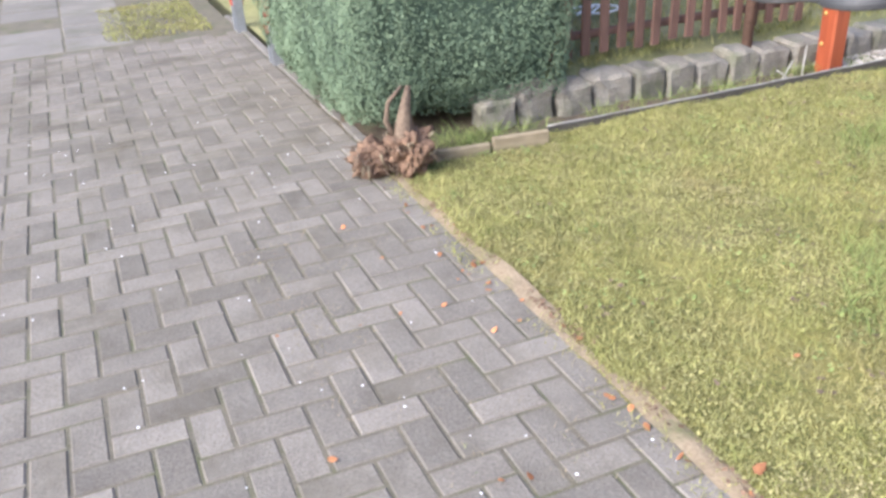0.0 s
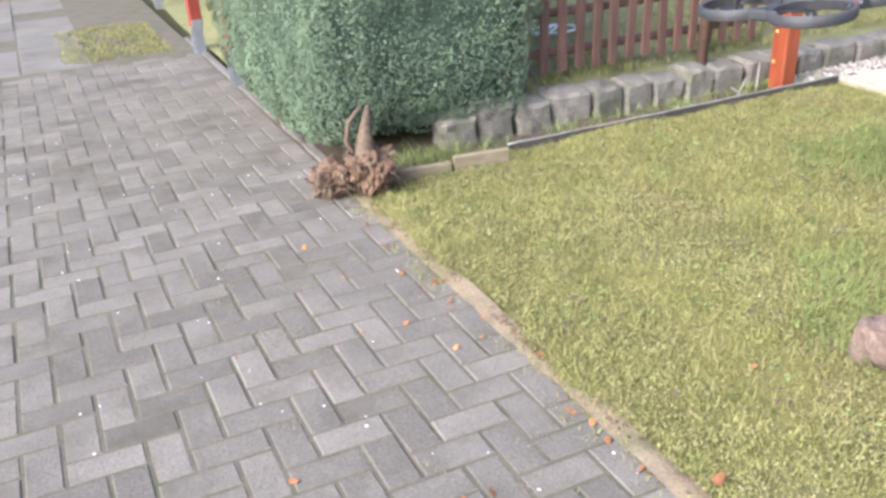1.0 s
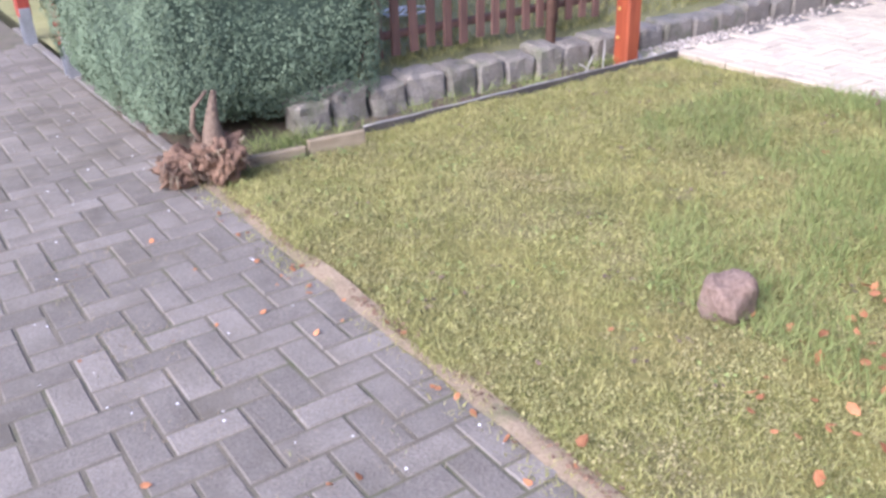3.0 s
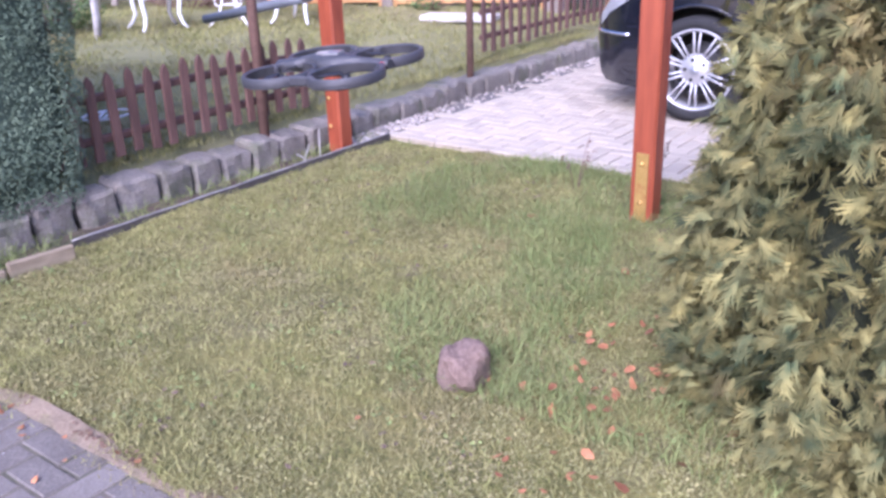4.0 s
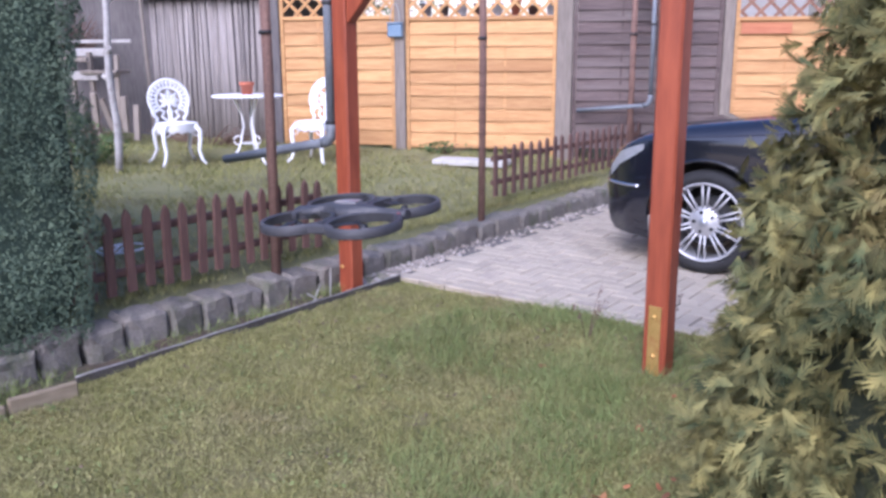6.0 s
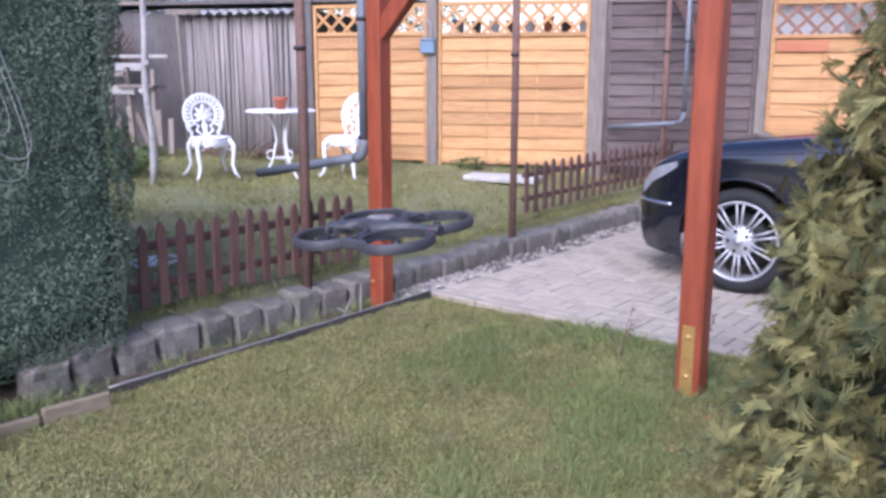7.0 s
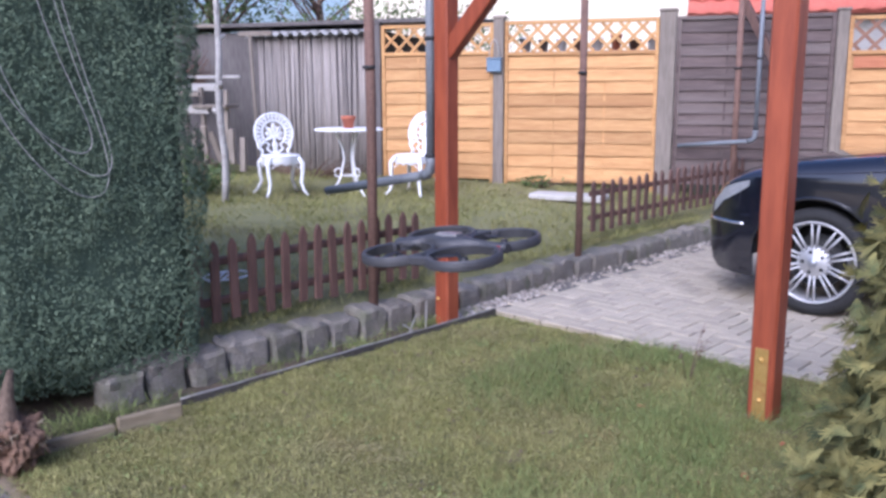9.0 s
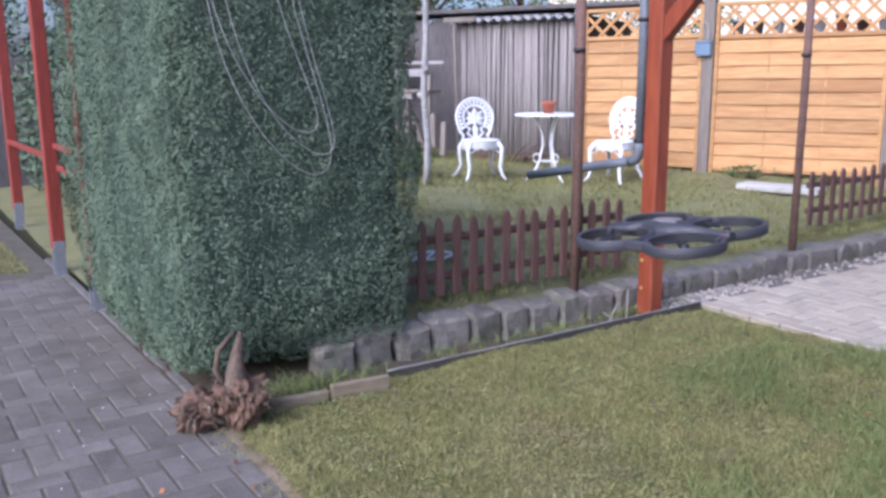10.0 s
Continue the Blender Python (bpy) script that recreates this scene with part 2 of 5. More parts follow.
def lathe(bm, prof, seg=24, m=None, cap=True):
    """Turns the profile of (radius, height) round z."""
    rings = []
    for r, z in prof:
        ring = []
        for k in range(seg):
            a = 2 * math.pi * k / seg
            v = Vector((r * math.cos(a), r * math.sin(a), z))
            ring.append(bm.verts.new(m @ v if m else v))
        rings.append(ring)
    for a, b in zip(rings, rings[1:]):
        for k in range(seg):
            bm.faces.new((a[k], a[(k + 1) % seg], b[(k + 1) % seg], b[k])).smooth = True
    if cap and prof[0][0] > 1e-4:
        bm.faces.new(rings[0][::-1])
    if cap and prof[-1][0] > 1e-4:
        bm.faces.new(rings[-1])


def prism(bm, outline, depth, m=None):
    """A flat outline in x, z with its thickness along y."""
    m = m or Matrix()
    a = [bm.verts.new(m @ Vector((x, -depth / 2, z))) for x, z in outline]
    b = [bm.verts.new(m @ Vector((x, depth / 2, z))) for x, z in outline]
    bm.faces.new(a)
    bm.faces.new(b[::-1])
    for i in range(len(a)):
        j = (i + 1) % len(a)
        bm.faces.new((a[j], a[i], b[i], b[j]))


def part(name, bm, material, parent=None, label="", at=None):
    me = bpy.data.meshes.new(name)
    if isinstance(bm, bmesh.types.BMesh):
        bmesh.ops.recalc_face_normals(bm, faces=bm.faces)
        bm.to_mesh(me)
        bm.free()
    else:
        me = bm
    if material and not me.materials:
        me.materials.append(material)
    ob = new(name, me)
    if parent:
        ob.parent = parent
    if at is not None:
        ob.matrix_basis = at
    if label:
        ob["label"] = label
    return ob


def thing(name, m, label, category, group="", kind=""):
    ob = new(name)
    ob.empty_display_size = 0.1
    ob.matrix_basis = m
    return tagged(ob, label, category, group, kind)


def quick_mesh(name, verts, faces, material, smooth=False):
    me = bpy.data.meshes.new(name)
    me.from_pydata(verts.tolist() if hasattr(verts, "tolist") else verts, [], faces.tolist() if hasattr(faces, "tolist") else faces)
    me.materials.append(material)
    if smooth:
        me.polygons.foreach_set("use_smooth", [True] * len(me.polygons))
    return me


def spread(tv, tf, mats):
    """Copies of a small template (verts n x 3, faces) under many 4 x 4 matrices, as one list of verts and faces."""
    tv = np.asarray(tv, float)
    tf = np.asarray(tf, int)
    mats = np.asarray(mats, float)
    v = np.einsum("mij,nj->mni", mats[:, :3, :3], tv) + mats[:, None, :3, 3]
    f = tf[None] + (np.arange(len(mats)) * len(tv))[:, None, None]
    return v.reshape(-1, 3), f.reshape(-1, tf.shape[1])


def frames_of(pos, normal, spin, scale):
    """Matrices with z along the normals, turned by spin about it."""
    nz = normal / np.linalg.norm(normal, axis=1, keepdims=True)
    ref = np.where(np.abs(nz[:, 2:3]) > 0.9, np.array([[1.0, 0, 0]]), np.array([[0, 0, 1.0]]))
    x = np.cross(ref, nz)
    x /= np.linalg.norm(x, axis=1, keepdims=True)
    y = np.cross(nz, x)
    c, s = np.cos(spin)[:, None], np.sin(spin)[:, None]
    xx, yy = x * c + y * s, y * c - x * s
    m = np.zeros((len(pos), 4, 4))
    m[:, :3, 0], m[:, :3, 1], m[:, :3, 2] = xx * scale[:, None], yy * scale[:, None], nz * scale[:, None]
    m[:, :3, 3], m[:, 3, 3] = pos, 1
    return m


rng = np.random.default_rng(5)


def garden_z(x, y):
    return 0.185 + 0.05 * max(0.0, y - 3.75) + 0.03 * max(0.0, x - 5.5) * min(1.0, max(0.0, y - 3.8))


def wob(x, y, s=1.0, k=0.02):
    return k * noise.noise(Vector((x * s, y * s, 1.7)))


def sheet(name, x0, x1, y0, y1, step, zf, material, **tags):
    nx, ny = max(1, round((x1 - x0) / step)), max(1, round((y1 - y0) / step))
    vs = [(x0 + (x1 - x0) * i / nx, y0 + (y1 - y0) * j / ny, 0) for j in range(ny + 1) for i in range(nx + 1)]
    vs = [(x, y, zf(x, y)) for x, y, _ in vs]
    fs = [(j * (nx + 1) + i, j * (nx + 1) + i + 1, (j + 1) * (nx + 1) + i + 1, (j + 1) * (nx + 1) + i) for j in range(ny) for i in range(nx)]
    ob = new(name, quick_mesh(name, vs, fs, material, True))
    return tagged(ob, **tags)


# ---- ground ----
def lawn_z(x, y):
    return 0.006 + wob(x, y, 2.2, 0.03) + wob(x, y, 9, 0.014) - 0.014 * max(0.0, min(1.0, (1.1 - x) / 0.1))



def ground_z(x, y):
    r = math.hypot(x - 3, y - 4)
    g = 0.0 if r < 14 else 0.3 * min(1, (r - 14) / 20)
    return -0.14 + g
sheet("ground", -300, 300, -300, 300, 6, ground_z, M["far_ground"], label="rough grass and soil reaching to the horizon", category="ground", kind="structure")
lawn = sheet("lawn", 1.0, 4.14, -3.0, 3.42, 0.05, lambda x, y: lawn_z(x, y), M["lawn"], label="mossy yellow-green lawn with short grass", category="lawn", kind="structure")
soil = sheet("soil_strip", 1.02, 4.3, 3.40, 4.9, 0.06, lambda x, y: 0.0 + wob(x, y, 5, 0.03), M["soil"], label="bare soil strip between edging and stones", category="soil", kind="structure")
sheet("garden", 2.0, 14.0, 3.70, 16.0, 0.1, lambda x, y: garden_z(x, y) - 0.09 * max(0.0, min(1.0, (3.92 - y) / 0.16)) + wob(x, y, 1.5, 0.03) * min(1.0, y - 3.7), M["garden"], label="winter grass of the raised back garden", category="garden", kind="structure")
sheet("soil_seam", 1.0, 1.075, 0.2, 3.32, 0.025, lambda x, y: 0.010 + wob(x, y, 9, 0.012) - 0.3 * max(0.0, x - 1.05 + wob(y, x, 6, 0.05)), M["tan_soil"], label="tan strip of bare soil between path and lawn", category="soil", kind="structure")
sheet("garden", 1.09, 2.2, 5.6, 16.0, 0.2, lambda x, y: 0.03 + wob(x, y, 1.5, 0.03), M["garden"], label="winter grass beside the path", category="garden", kind="structure")
sheet("path", -6, 1.02, -3, 12.0, 0.5, lambda x, y: 0.0008, M["joint"], label="grey concrete block path in herringbone bond", category="path", kind="structure")
sheet("driveway", 4.12, 12.0, -6.0, 3.62, 0.5, lambda x, y: 0.018, M["slab"], label="light grey concrete block driveway", category="driveway", kind="structure")

# ---- kerb stones, edging ----
def kerb_stones():
    row = thing("stone_kerb", pose(0, 3.72, 0), "row of rough grey granite kerb stones holding the raised garden", "kerb")
    x = 1.62
    r = random.Random(4)
    while x < 9.2:
        w = r.uniform(0.19, 0.26) if x < 4.2 else r.uniform(0.24, 0.36)
        bm = bmesh.new()
        h = r.uniform(0.17, 0.2)
        bx(bm, (0, 0, 0), (w - 0.018, 0.2, h), 0.018)
        bmesh.ops.subdivide_edges(bm, edges=[e for e in bm.edges if e.calc_length() > 0.1], cuts=2, use_grid_fill=True)
        for v in bm.verts:
            v.co += Vector((noise.noise(v.co * 14 + Vector((x, 0, 0))), noise.noise(v.co * 14 + Vector((x, 5, 0))), noise.noise(v.co * 14 + Vector((x, 9, 0))))) * 0.019
        ob = part("stone", bm, M["stone"], row, at=pose(x + w / 2, r.uniform(-0.012, 0.012), h / 2 - 0.03, 0, r.uniform(-2, 2), r.uniform(-2.5, 2.5)))
        x += w
kerb_stones()

edge = thing("lawn_edging", pose(2.99, 3.41, 0), "grey metal lawn edging strip bordering the lawn", "edging")
bm = bmesh.new()
bx(bm, (0, 0, -0.012), (2.24, 0.010, 0.11), 0.002)
bmesh.ops.subdivide_edges(bm, edges=[e for e in bm.edges if e.calc_length() > 1], cuts=16)
for v in bm.verts:
    v.co.y += 0.0015 * math.sin(v.co.x * 3)
part("strip", bm, M["edging"], edge)
bm = bmesh.new()
tube(bm, [(-1.12 + i * 2.24 / 24, 0.0015 * math.sin((-1.12 + i * 2.24 / 24) * 3), 0.044 + 0.002 * math.sin(i * 1.7)) for i in range(25)], 0.0052, 8)
part("rolled_rim", bm, M["rim"], edge, "pale grey rolled rim")
board = thing("edging_board", pose(1.53, 3.33, 0.02, 0, 0, -8), "short weathered wooden edging boards sunk in grass", "edging")
bm = bmesh.new()
bx(bm, (0.14, 0, 0), (0.28, 0.03, 0.11), 0.006)
part("board", bm, M["edge_wood"], board)
bm = bmesh.new()
bx(bm, (-0.15, -0.01, -0.015), (0.27, 0.03, 0.1), 0.006)
part("board", bm, M["edge_wood"], board)

# gravel between driveway and kerb
def gravel():
    n = 900
    x = np.concatenate([rng.uniform(3.75, 4.7, 450), rng.uniform(4.7, 9.0, n - 450)])
    y = np.where(x < 4.15, rng.uniform(3.43, 3.6, n), rng.uniform(3.46, 3.64, n))
    s = rng.uniform(0.008, 0.022, n)
    pos = np.stack([x, y, 0.018 + s * 0.4], 1)
    ov = np.array([(1, 0, 0), (-1, 0, 0), (0, 1, 0), (0, -1, 0), (0, 0, .7), (0, 0, -.7)], float)
    of = np.array([(0, 2, 4), (2, 1, 4), (1, 3, 4), (3, 0, 4), (2, 0, 5), (1, 2, 5), (3, 1, 5), (0, 3, 5)])
    nrm = np.stack([rng.normal(0, .4, n), rng.normal(0, .4, n), np.ones(n)], 1)
    v, f = spread(ov, of, frames_of(pos, nrm, rng.uniform(0, 6, n), s))
    tagged(new("gravel", quick_mesh("gravel", v, f, M["gravel"], True)), "pale gravel strewn along the stone kerb", "gravel", kind="stuff")
gravel()

def grit():
    n = 130
    pos = np.stack([rng.uniform(-1.6, 0.98, n), rng.uniform(0.8, 5.0, n), np.full(n, 0.006)], 1)
    s = rng.uniform(0.002, 0.0055, n)
    ov = np.array([(1, 0, 0), (-1, 0, 0), (0, 1, 0), (0, -1, 0), (0, 0, .6), (0, 0, -.6)], float)
    of = np.array([(0, 2, 4), (2, 1, 4), (1, 3, 4), (3, 0, 4), (2, 0, 5), (1, 2, 5), (3, 1, 5), (0, 3, 5)])
    v, f = spread(ov, of, frames_of(pos, np.tile([[0.1, 0, 1.0]], (n, 1)), rng.uniform(0, 6, n), s))
    tagged(new("grit", quick_mesh("grit", v, f, M["white_plain"])), "tiny pale bits of grit strewn on the path", "grit", kind="stuff")
grit()

# ---- carport posts ----
def carport_post(m, label, brace_to, plate):
    """A square red post; brace_to is +1 or -1: the way along y in which its brace leans."""
    p = thing("carport_post", m, label, "post", "carport posts")
    bm = bmesh.new()
    bx(bm, (0, 0, 1.15), (0.108, 0.108, 2.3), 0.009)
    bmesh.ops.subdivide_edges(bm, edges=[e for e in bm.edges if e.calc_length() > 1], cuts=14)
    part("timber", bm, M["red_wood"], p)
    if brace_to:
        bm = bmesh.new()
        bx(bm, (0, 0, 0), (0.07, 0.1, 0.95), 0.005, Matrix.Translation((0, brace_to * 0.36, 1.98)) @ Matrix.Rotation(-brace_to * radians(45), 4, "X"))
        part("brace", bm, M["red_wood"], p)
    if plate:
        for sx in (-1, 1):
            bm = bmesh.new()
            bx(bm, (sx * 0.0575, 0.0, 0.16), (0.006, 0.058, 0.36), 0.001)
            pl = part("bracket", bm, M["brass"], p, "yellow zinc-plated steel bracket")
            for z in (0.11, 0.29):
                bm = bmesh.new()
                lathe(bm, [(0.013, 0), (0.013, 0.006), (0.008, 0.011), (0.0001, 0.012)], 6, Matrix.Translation((sx * 0.0605, 0, z)) @ Matrix.Rotation(sx * math.pi / 2, 4, "Y"))
                part("bolt", bm, M["brass"], pl)
        bm = bmesh.new()
        lathe(bm, [(0.10, -0.1), (0.095, 0.0), (0.08, 0.014), (0.0001, 0.016)], 14)
        part("footing", bm, M["concrete"], p, "rough concrete footing")
    else:
        for z in (0.17, 0.34):
            bm = bmesh.new()
            lathe(bm, [(0.013, 0), (0.013, 0.006), (0.008, 0.011), (0.0001, 0.012)], 6, Matrix.Translation((-0.054, 0.02, z)) @ Matrix.Rotation(-math.pi / 2, 4, "Y"))
            part("bolt", bm, M["brass"], p)
    return p
carport_post(pose(3.52, 1.40, 0, 0, 0, 0), "red-stained square timber carport post on a zinc-plated bracket", 0, True)
carport_post(pose(3.74, 3.49, 0, 0, 0, 0), "red-stained square timber carport post beside the stone kerb", -1, False)

beam = thing("carport_beam", pose(3.63, 2.45, 2.36, 0, 0, 6), "red-stained timber beam resting on the carport posts", "beam")
bm = bmesh.new()
bx(bm, (0, 0, 0), (0.1, 3.2, 0.12), 0.006)
part("timber", bm, M["red_wood"], beam)

def downpipe(m, label, length, drop, r, top):
    p = thing("downpipe", m, label, "pipe", "downpipes")
    bm = bmesh.new()
    tube(bm, [(0, 0, top), (0, 0, 0.11)], r, 14)
    part("pipe", bm, M["pvc"], p)
    bm = bmesh.new()
    tube(bm, [(0, 0, 0.12), (0, 0, 0.07), (0, 0.01, 0.03), (0, 0.035, 0.005), (0, 0.07, -0.005)], r * 1.16, 14)
    part("elbow", bm, M["pvc"], p)
    bm = bmesh.new()
    tube(bm, [(0, 0.06, -0.004), (0, length, -drop)], r, 14)
    part("pipe", bm, M["pvc"], p)
    for z in (0.11, 0.8):
        bm = bmesh.new()
        lathe(bm, [(r * 1.3, 0), (r * 1.3, 0.02)], 14, Matrix.Translation((0, 0, z)))
        part("clamp", bm, M["dark_metal"], p)
downpipe(pose(3.72, 3.60, 0.92), "grey plastic downpipe beside the carport post, draining into the garden", 1.0, 0.17, 0.029, 1.5)
downpipe(pose(8.42, 3.62, 0.92), "grey plastic downpipe at the far end of the carport", 0.84, 0.08, 0.022, 1.5)
far_post = thing("carport_post", pose(8.5, 3.42, 0), "dark stained carport post behind the car", "post", "carport posts")
bm = bmesh.new()
bx(bm, (0, 0, 1.2), (0.11, 0.11, 2.4), 0.006)
part("timber", bm, M["brown_wood"], far_post)
bm = bmesh.new()
bx(bm, (0, 0, 0), (0.06, 0.08, 1.1), 0.005, Matrix.Translation((0, 0.27, 2.02)) @ Matrix.Rotation(-radians(30), 4, "X"))
part("brace", bm, M["brown_wood"], far_post)

def iron_pole(x, y, label, z0, top, r=0.026):
    p = thing("pole", pose(x, y, z0), label, "pole", "poles along the stone kerb")
    bm = bmesh.new()
    tube(bm, [(0, 0, -0.1), (0.01, 0, top * 0.5), (0, 0, top)], r, 12)
    part("tube", bm, M["rust"], p)
    for z in (0.6 * top,):
        bm = bmesh.new()
        lathe(bm, [(r * 1.25, 0), (r * 1.25, 0.02)], 12, Matrix.Translation((0, 0, z)))
        part("clamp", bm, M["dark_metal"], p)
iron_pole(3.37, 3.755, "brown steel pole standing at the picket fence", 0.17, 2.3, 0.03)
iron_pole(5.50, 3.725, "thin rusty brown pole on the stone kerb", 0.165, 2.3, 0.028)
iron_pole(8.45, 3.85, "dark brown pole at the end of the picket fence", 0.25, 2.3, 0.03)

# ---- picket fences ----
def picket_mesh(w, h, t=0.02):
    bm = bmesh.new()
    prism(bm, [(-w / 2, 0), (w / 2, 0), (w / 2, h - 0.06), (w * 0.32, h - 0.025), (0, h), (-w * 0.32, h - 0.025), (-w / 2, h - 0.06)], t)
    bmesh.ops.bevel(bm, geom=[e for e in bm.edges if e.calc_length() > 0.3], offset=0.003, segments=1, affect="EDGES")
    me = bpy.data.meshes.new("picket")
    bmesh.ops.recalc_face_normals(bm, faces=bm.faces)
    bm.to_mesh(me)
    bm.free()
    return me

def picket_fence(x0, x1, n, y, z0, z1, h, label, r):
    p = thing("picket_fence", pose(x0, y, z0), label, "fence", "picket fences")
    me = picket_mesh(0.052, h)
    slope = (z1 - z0) / (x1 - x0)
    for i in range(n):
        x = (x1 - x0) * i / (n - 1)
        part("picket", me, M["brown_wood"], p, at=pose(x + r.uniform(-.006, .006), -0.015, slope * x + r.uniform(-.01, .01), r.uniform(-1, 1), r.uniform(-1.5, 1.5), 0))
    for zz in (0.1, h - 0.12):
        bm = bmesh.new()
        L = x1 - x0
        bx(bm, (L / 2, 0.018, zz + slope * L / 2), (math.hypot(L, slope * L) + 0.04, 0.03, 0.045), 0.01)
        part("rail", bm, M["brown_wood"], p, "half-round dark brown rail")
picket_fence(2.105, 3.785, 16, 3.83, 0.245, 0.24, 0.43, "low dark brown wooden picket fence above the stone kerb", random.Random(3))
picket_fence(5.90, 8.7, 21, 3.87, 0.27, 0.31, 0.42, "low dark brown picket fence beside the driveway kerb", random.Random(8))

# ---- slatted screen fence at the back ----
FP, FANG = Vector((7.61, 6.33, 0)), 116.0   # a point of the fence line, and its bearing
def fence_pose(s, z=0.0, off=0.0):
    a = radians(FANG)
    d = Vector((math.cos(a), math.sin(a), 0))
    nrm = Vector((-d.y, d.x, 0))     # towards the garden and the viewer
    p = FP + d * s + nrm * off
    return pose(p.x, p.y, z, 0, 0, FANG)

def lattice(p, w, z0, z1, material, name="lattice_lath", step=0.19):
    h = z1 - z0
    for way, y in ((1, -0.006), (-1, 0.006)):
        k = -h
        while k < w:
            a, b = max(0, k), min(w, k + h)
            if b - a > 0.05:
                za, zb = (a - k, b - k)
                if way < 0:
                    za, zb = h - za, h - zb
                bm = bmesh.new()
                d = Vector((b - a, 0, zb - za))
                mid = Vector(((a + b) / 2, y, z0 + (za + zb) / 2))
                bx(bm, (0, 0, 0), (d.length, 0.012, 0.034), 0.002, Matrix.Translation(mid) @ Matrix.Rotation(-math.atan2(d.z, d.x), 4, "Y"))
                part(name, bm, material, p)
            k += step

def slat_panel(s0, s1, z0, z1, zl, material, label, group, odd=None, lath=None, pitch=0.14):
    """A woven panel from s0 to s1 along the fence line; slats up to zl, trellis from there to z1."""
    w = s1 - s0
    p = thing("screen_fence", fence_pose(s0), label, "fence panel", group)
    r = random.Random(int(s0 * 100))
    for x in (0.02, w - 0.02):
        bm = bmesh.new()
        bx(bm, (x, 0, z1 / 2 + 0.05), (0.04, 0.05, z1 - 0.1), 0.004)
        part("stile", bm, material, p)
    for z in (z1 - 0.02, zl, z0 + 0.02) if zl < z1 - 0.05 else (z1 - 0.02, z0 + 0.02):
        bm = bmesh.new()
        bx(bm, (w / 2, 0, z), (w - 0.084, 0.045, 0.04), 0.004)
        part("rail", bm, material, p)
    top = zl - 0.022 if zl < z1 - 0.05 else z1 - 0.042
    n = max(6, round((top - z0) / pitch))
    hh = (top - z0 - 0.04) / n
    for i in range(n):
        zc = z0 + 0.042 + hh * (i + 0.5)
        side = 1 if i % 2 else -1
        bm = bmesh.new()
        cuts = 12
        for c in range(cuts):
            xa, xb = 0.042 + (w - 0.084) * c / cuts, 0.042 + (w - 0.084) * (c + 1) / cuts
            ya, yb = (side * 0.003 * math.cos(math.pi * 3 * (q - 0.042) / (w - 0.084)) for q in (xa, xb))
            lo, hi = zc - hh / 2 - 0.006, zc + hh / 2 + 0.004
            lap = 0.010
            vs = [bm.verts.new(co) for co in ((xa, ya + lap - 0.005, lo), (xb, yb + lap - 0.005, lo), (xb, yb - lap - 0.005, hi), (xa, ya - lap - 0.005, hi), (xa, ya + lap + 0.005, lo), (xb, yb + lap + 0.005, lo), (xb, yb - lap + 0.005, hi), (xa, ya - lap + 0.005, hi))]
            for f in ((3, 2, 1, 0), (4, 5, 6, 7), (0, 1, 5, 4), (2, 3, 7, 6)):
                bm.faces.new([vs[k] for k in f])
        bmesh.ops.remove_doubles(bm, verts=bm.verts, dist=0.0005)
        part("slat", bm, material, p)
    for k in (1, 2):
        bm = bmesh.new()
        bx(bm, (w * k / 3, 0.0, (z0 + top) / 2), (0.018, 0.021, top - z0 - 0.05), 0.002)
        part("batten", bm, material, p)
    if odd:
        bm = bmesh.new()
        bx(bm, (w - 0.31, 0.026, top - hh / 2 - 0.01), (0.5, 0.008, hh * 0.86), 0.002)
        part("patch_board", bm, odd, p, "reddish stained patch board")
    if zl < z1 - 0.05:
        lat = new("lattice")
        lat.parent = p
        lattice(lat, w - 0.08, zl + 0.02, z1 - 0.04, lath or material)
        lat.location = (0.04, 0, 0)
    return p
slat_panel(0.025, 1.38, 0.42, 2.18, 1.85, M["yellow_wood"], "honey-yellow woven pine fence panel with trellis top", "screen fence panels")
slat_panel(-1.79, -0.105, 0.40, 2.19, 1.83, M["yellow_wood"], "honey-yellow woven pine fence panel with trellis top", "screen fence panels")
slat_panel(-3.52, -1.97, 0.42, 2.19, 2.19, M["dark_slat"], "weathered dark brown woven fence panel", "screen fence panels", pitch=0.12)
# this panel's trellis takes the browner laths with shade painted in
slat_panel(-5.2, -3.64, 0.42, 2.15, 1.79, M["yellow_wood"], "honey-yellow woven pine fence panel with trellis top and reddish patch board", "screen fence panels", M["red_slat"], M["shaded_lath"])

def fence_post(s, w, z1, material, label, off=0.0):
    p = thing("fence_post", fence_pose(s, 0, off), label, "fence post", "screen fence posts")
    bm = bmesh.new()
    bx(bm, (0, 0, z1 / 2 + 0.05), (w, w, z1 - 0.1), 0.008)
    part("post", bm, material, p)
    bm = bmesh.new()
    bx(bm, (0, 0, z1 + 0.015), (w + 0.02, w + 0.02, 0.03), 0.006)
    part("cap", bm, material, p)
fence_post(-0.04, 0.12, 2.22, M["grey_wood"], "weathered grey timber fence post")
fence_post(-1.88, 0.17, 2.24, M["grey_wood"], "thick weathered grey timber fence post")
fence_post(-3.58, 0.11, 2.2, M["grey_wood"], "weathered grey timber fence post")
fence_post(1.44, 0.11, 2.2, M["shed_dark"], "dark timber post between fence and shed")

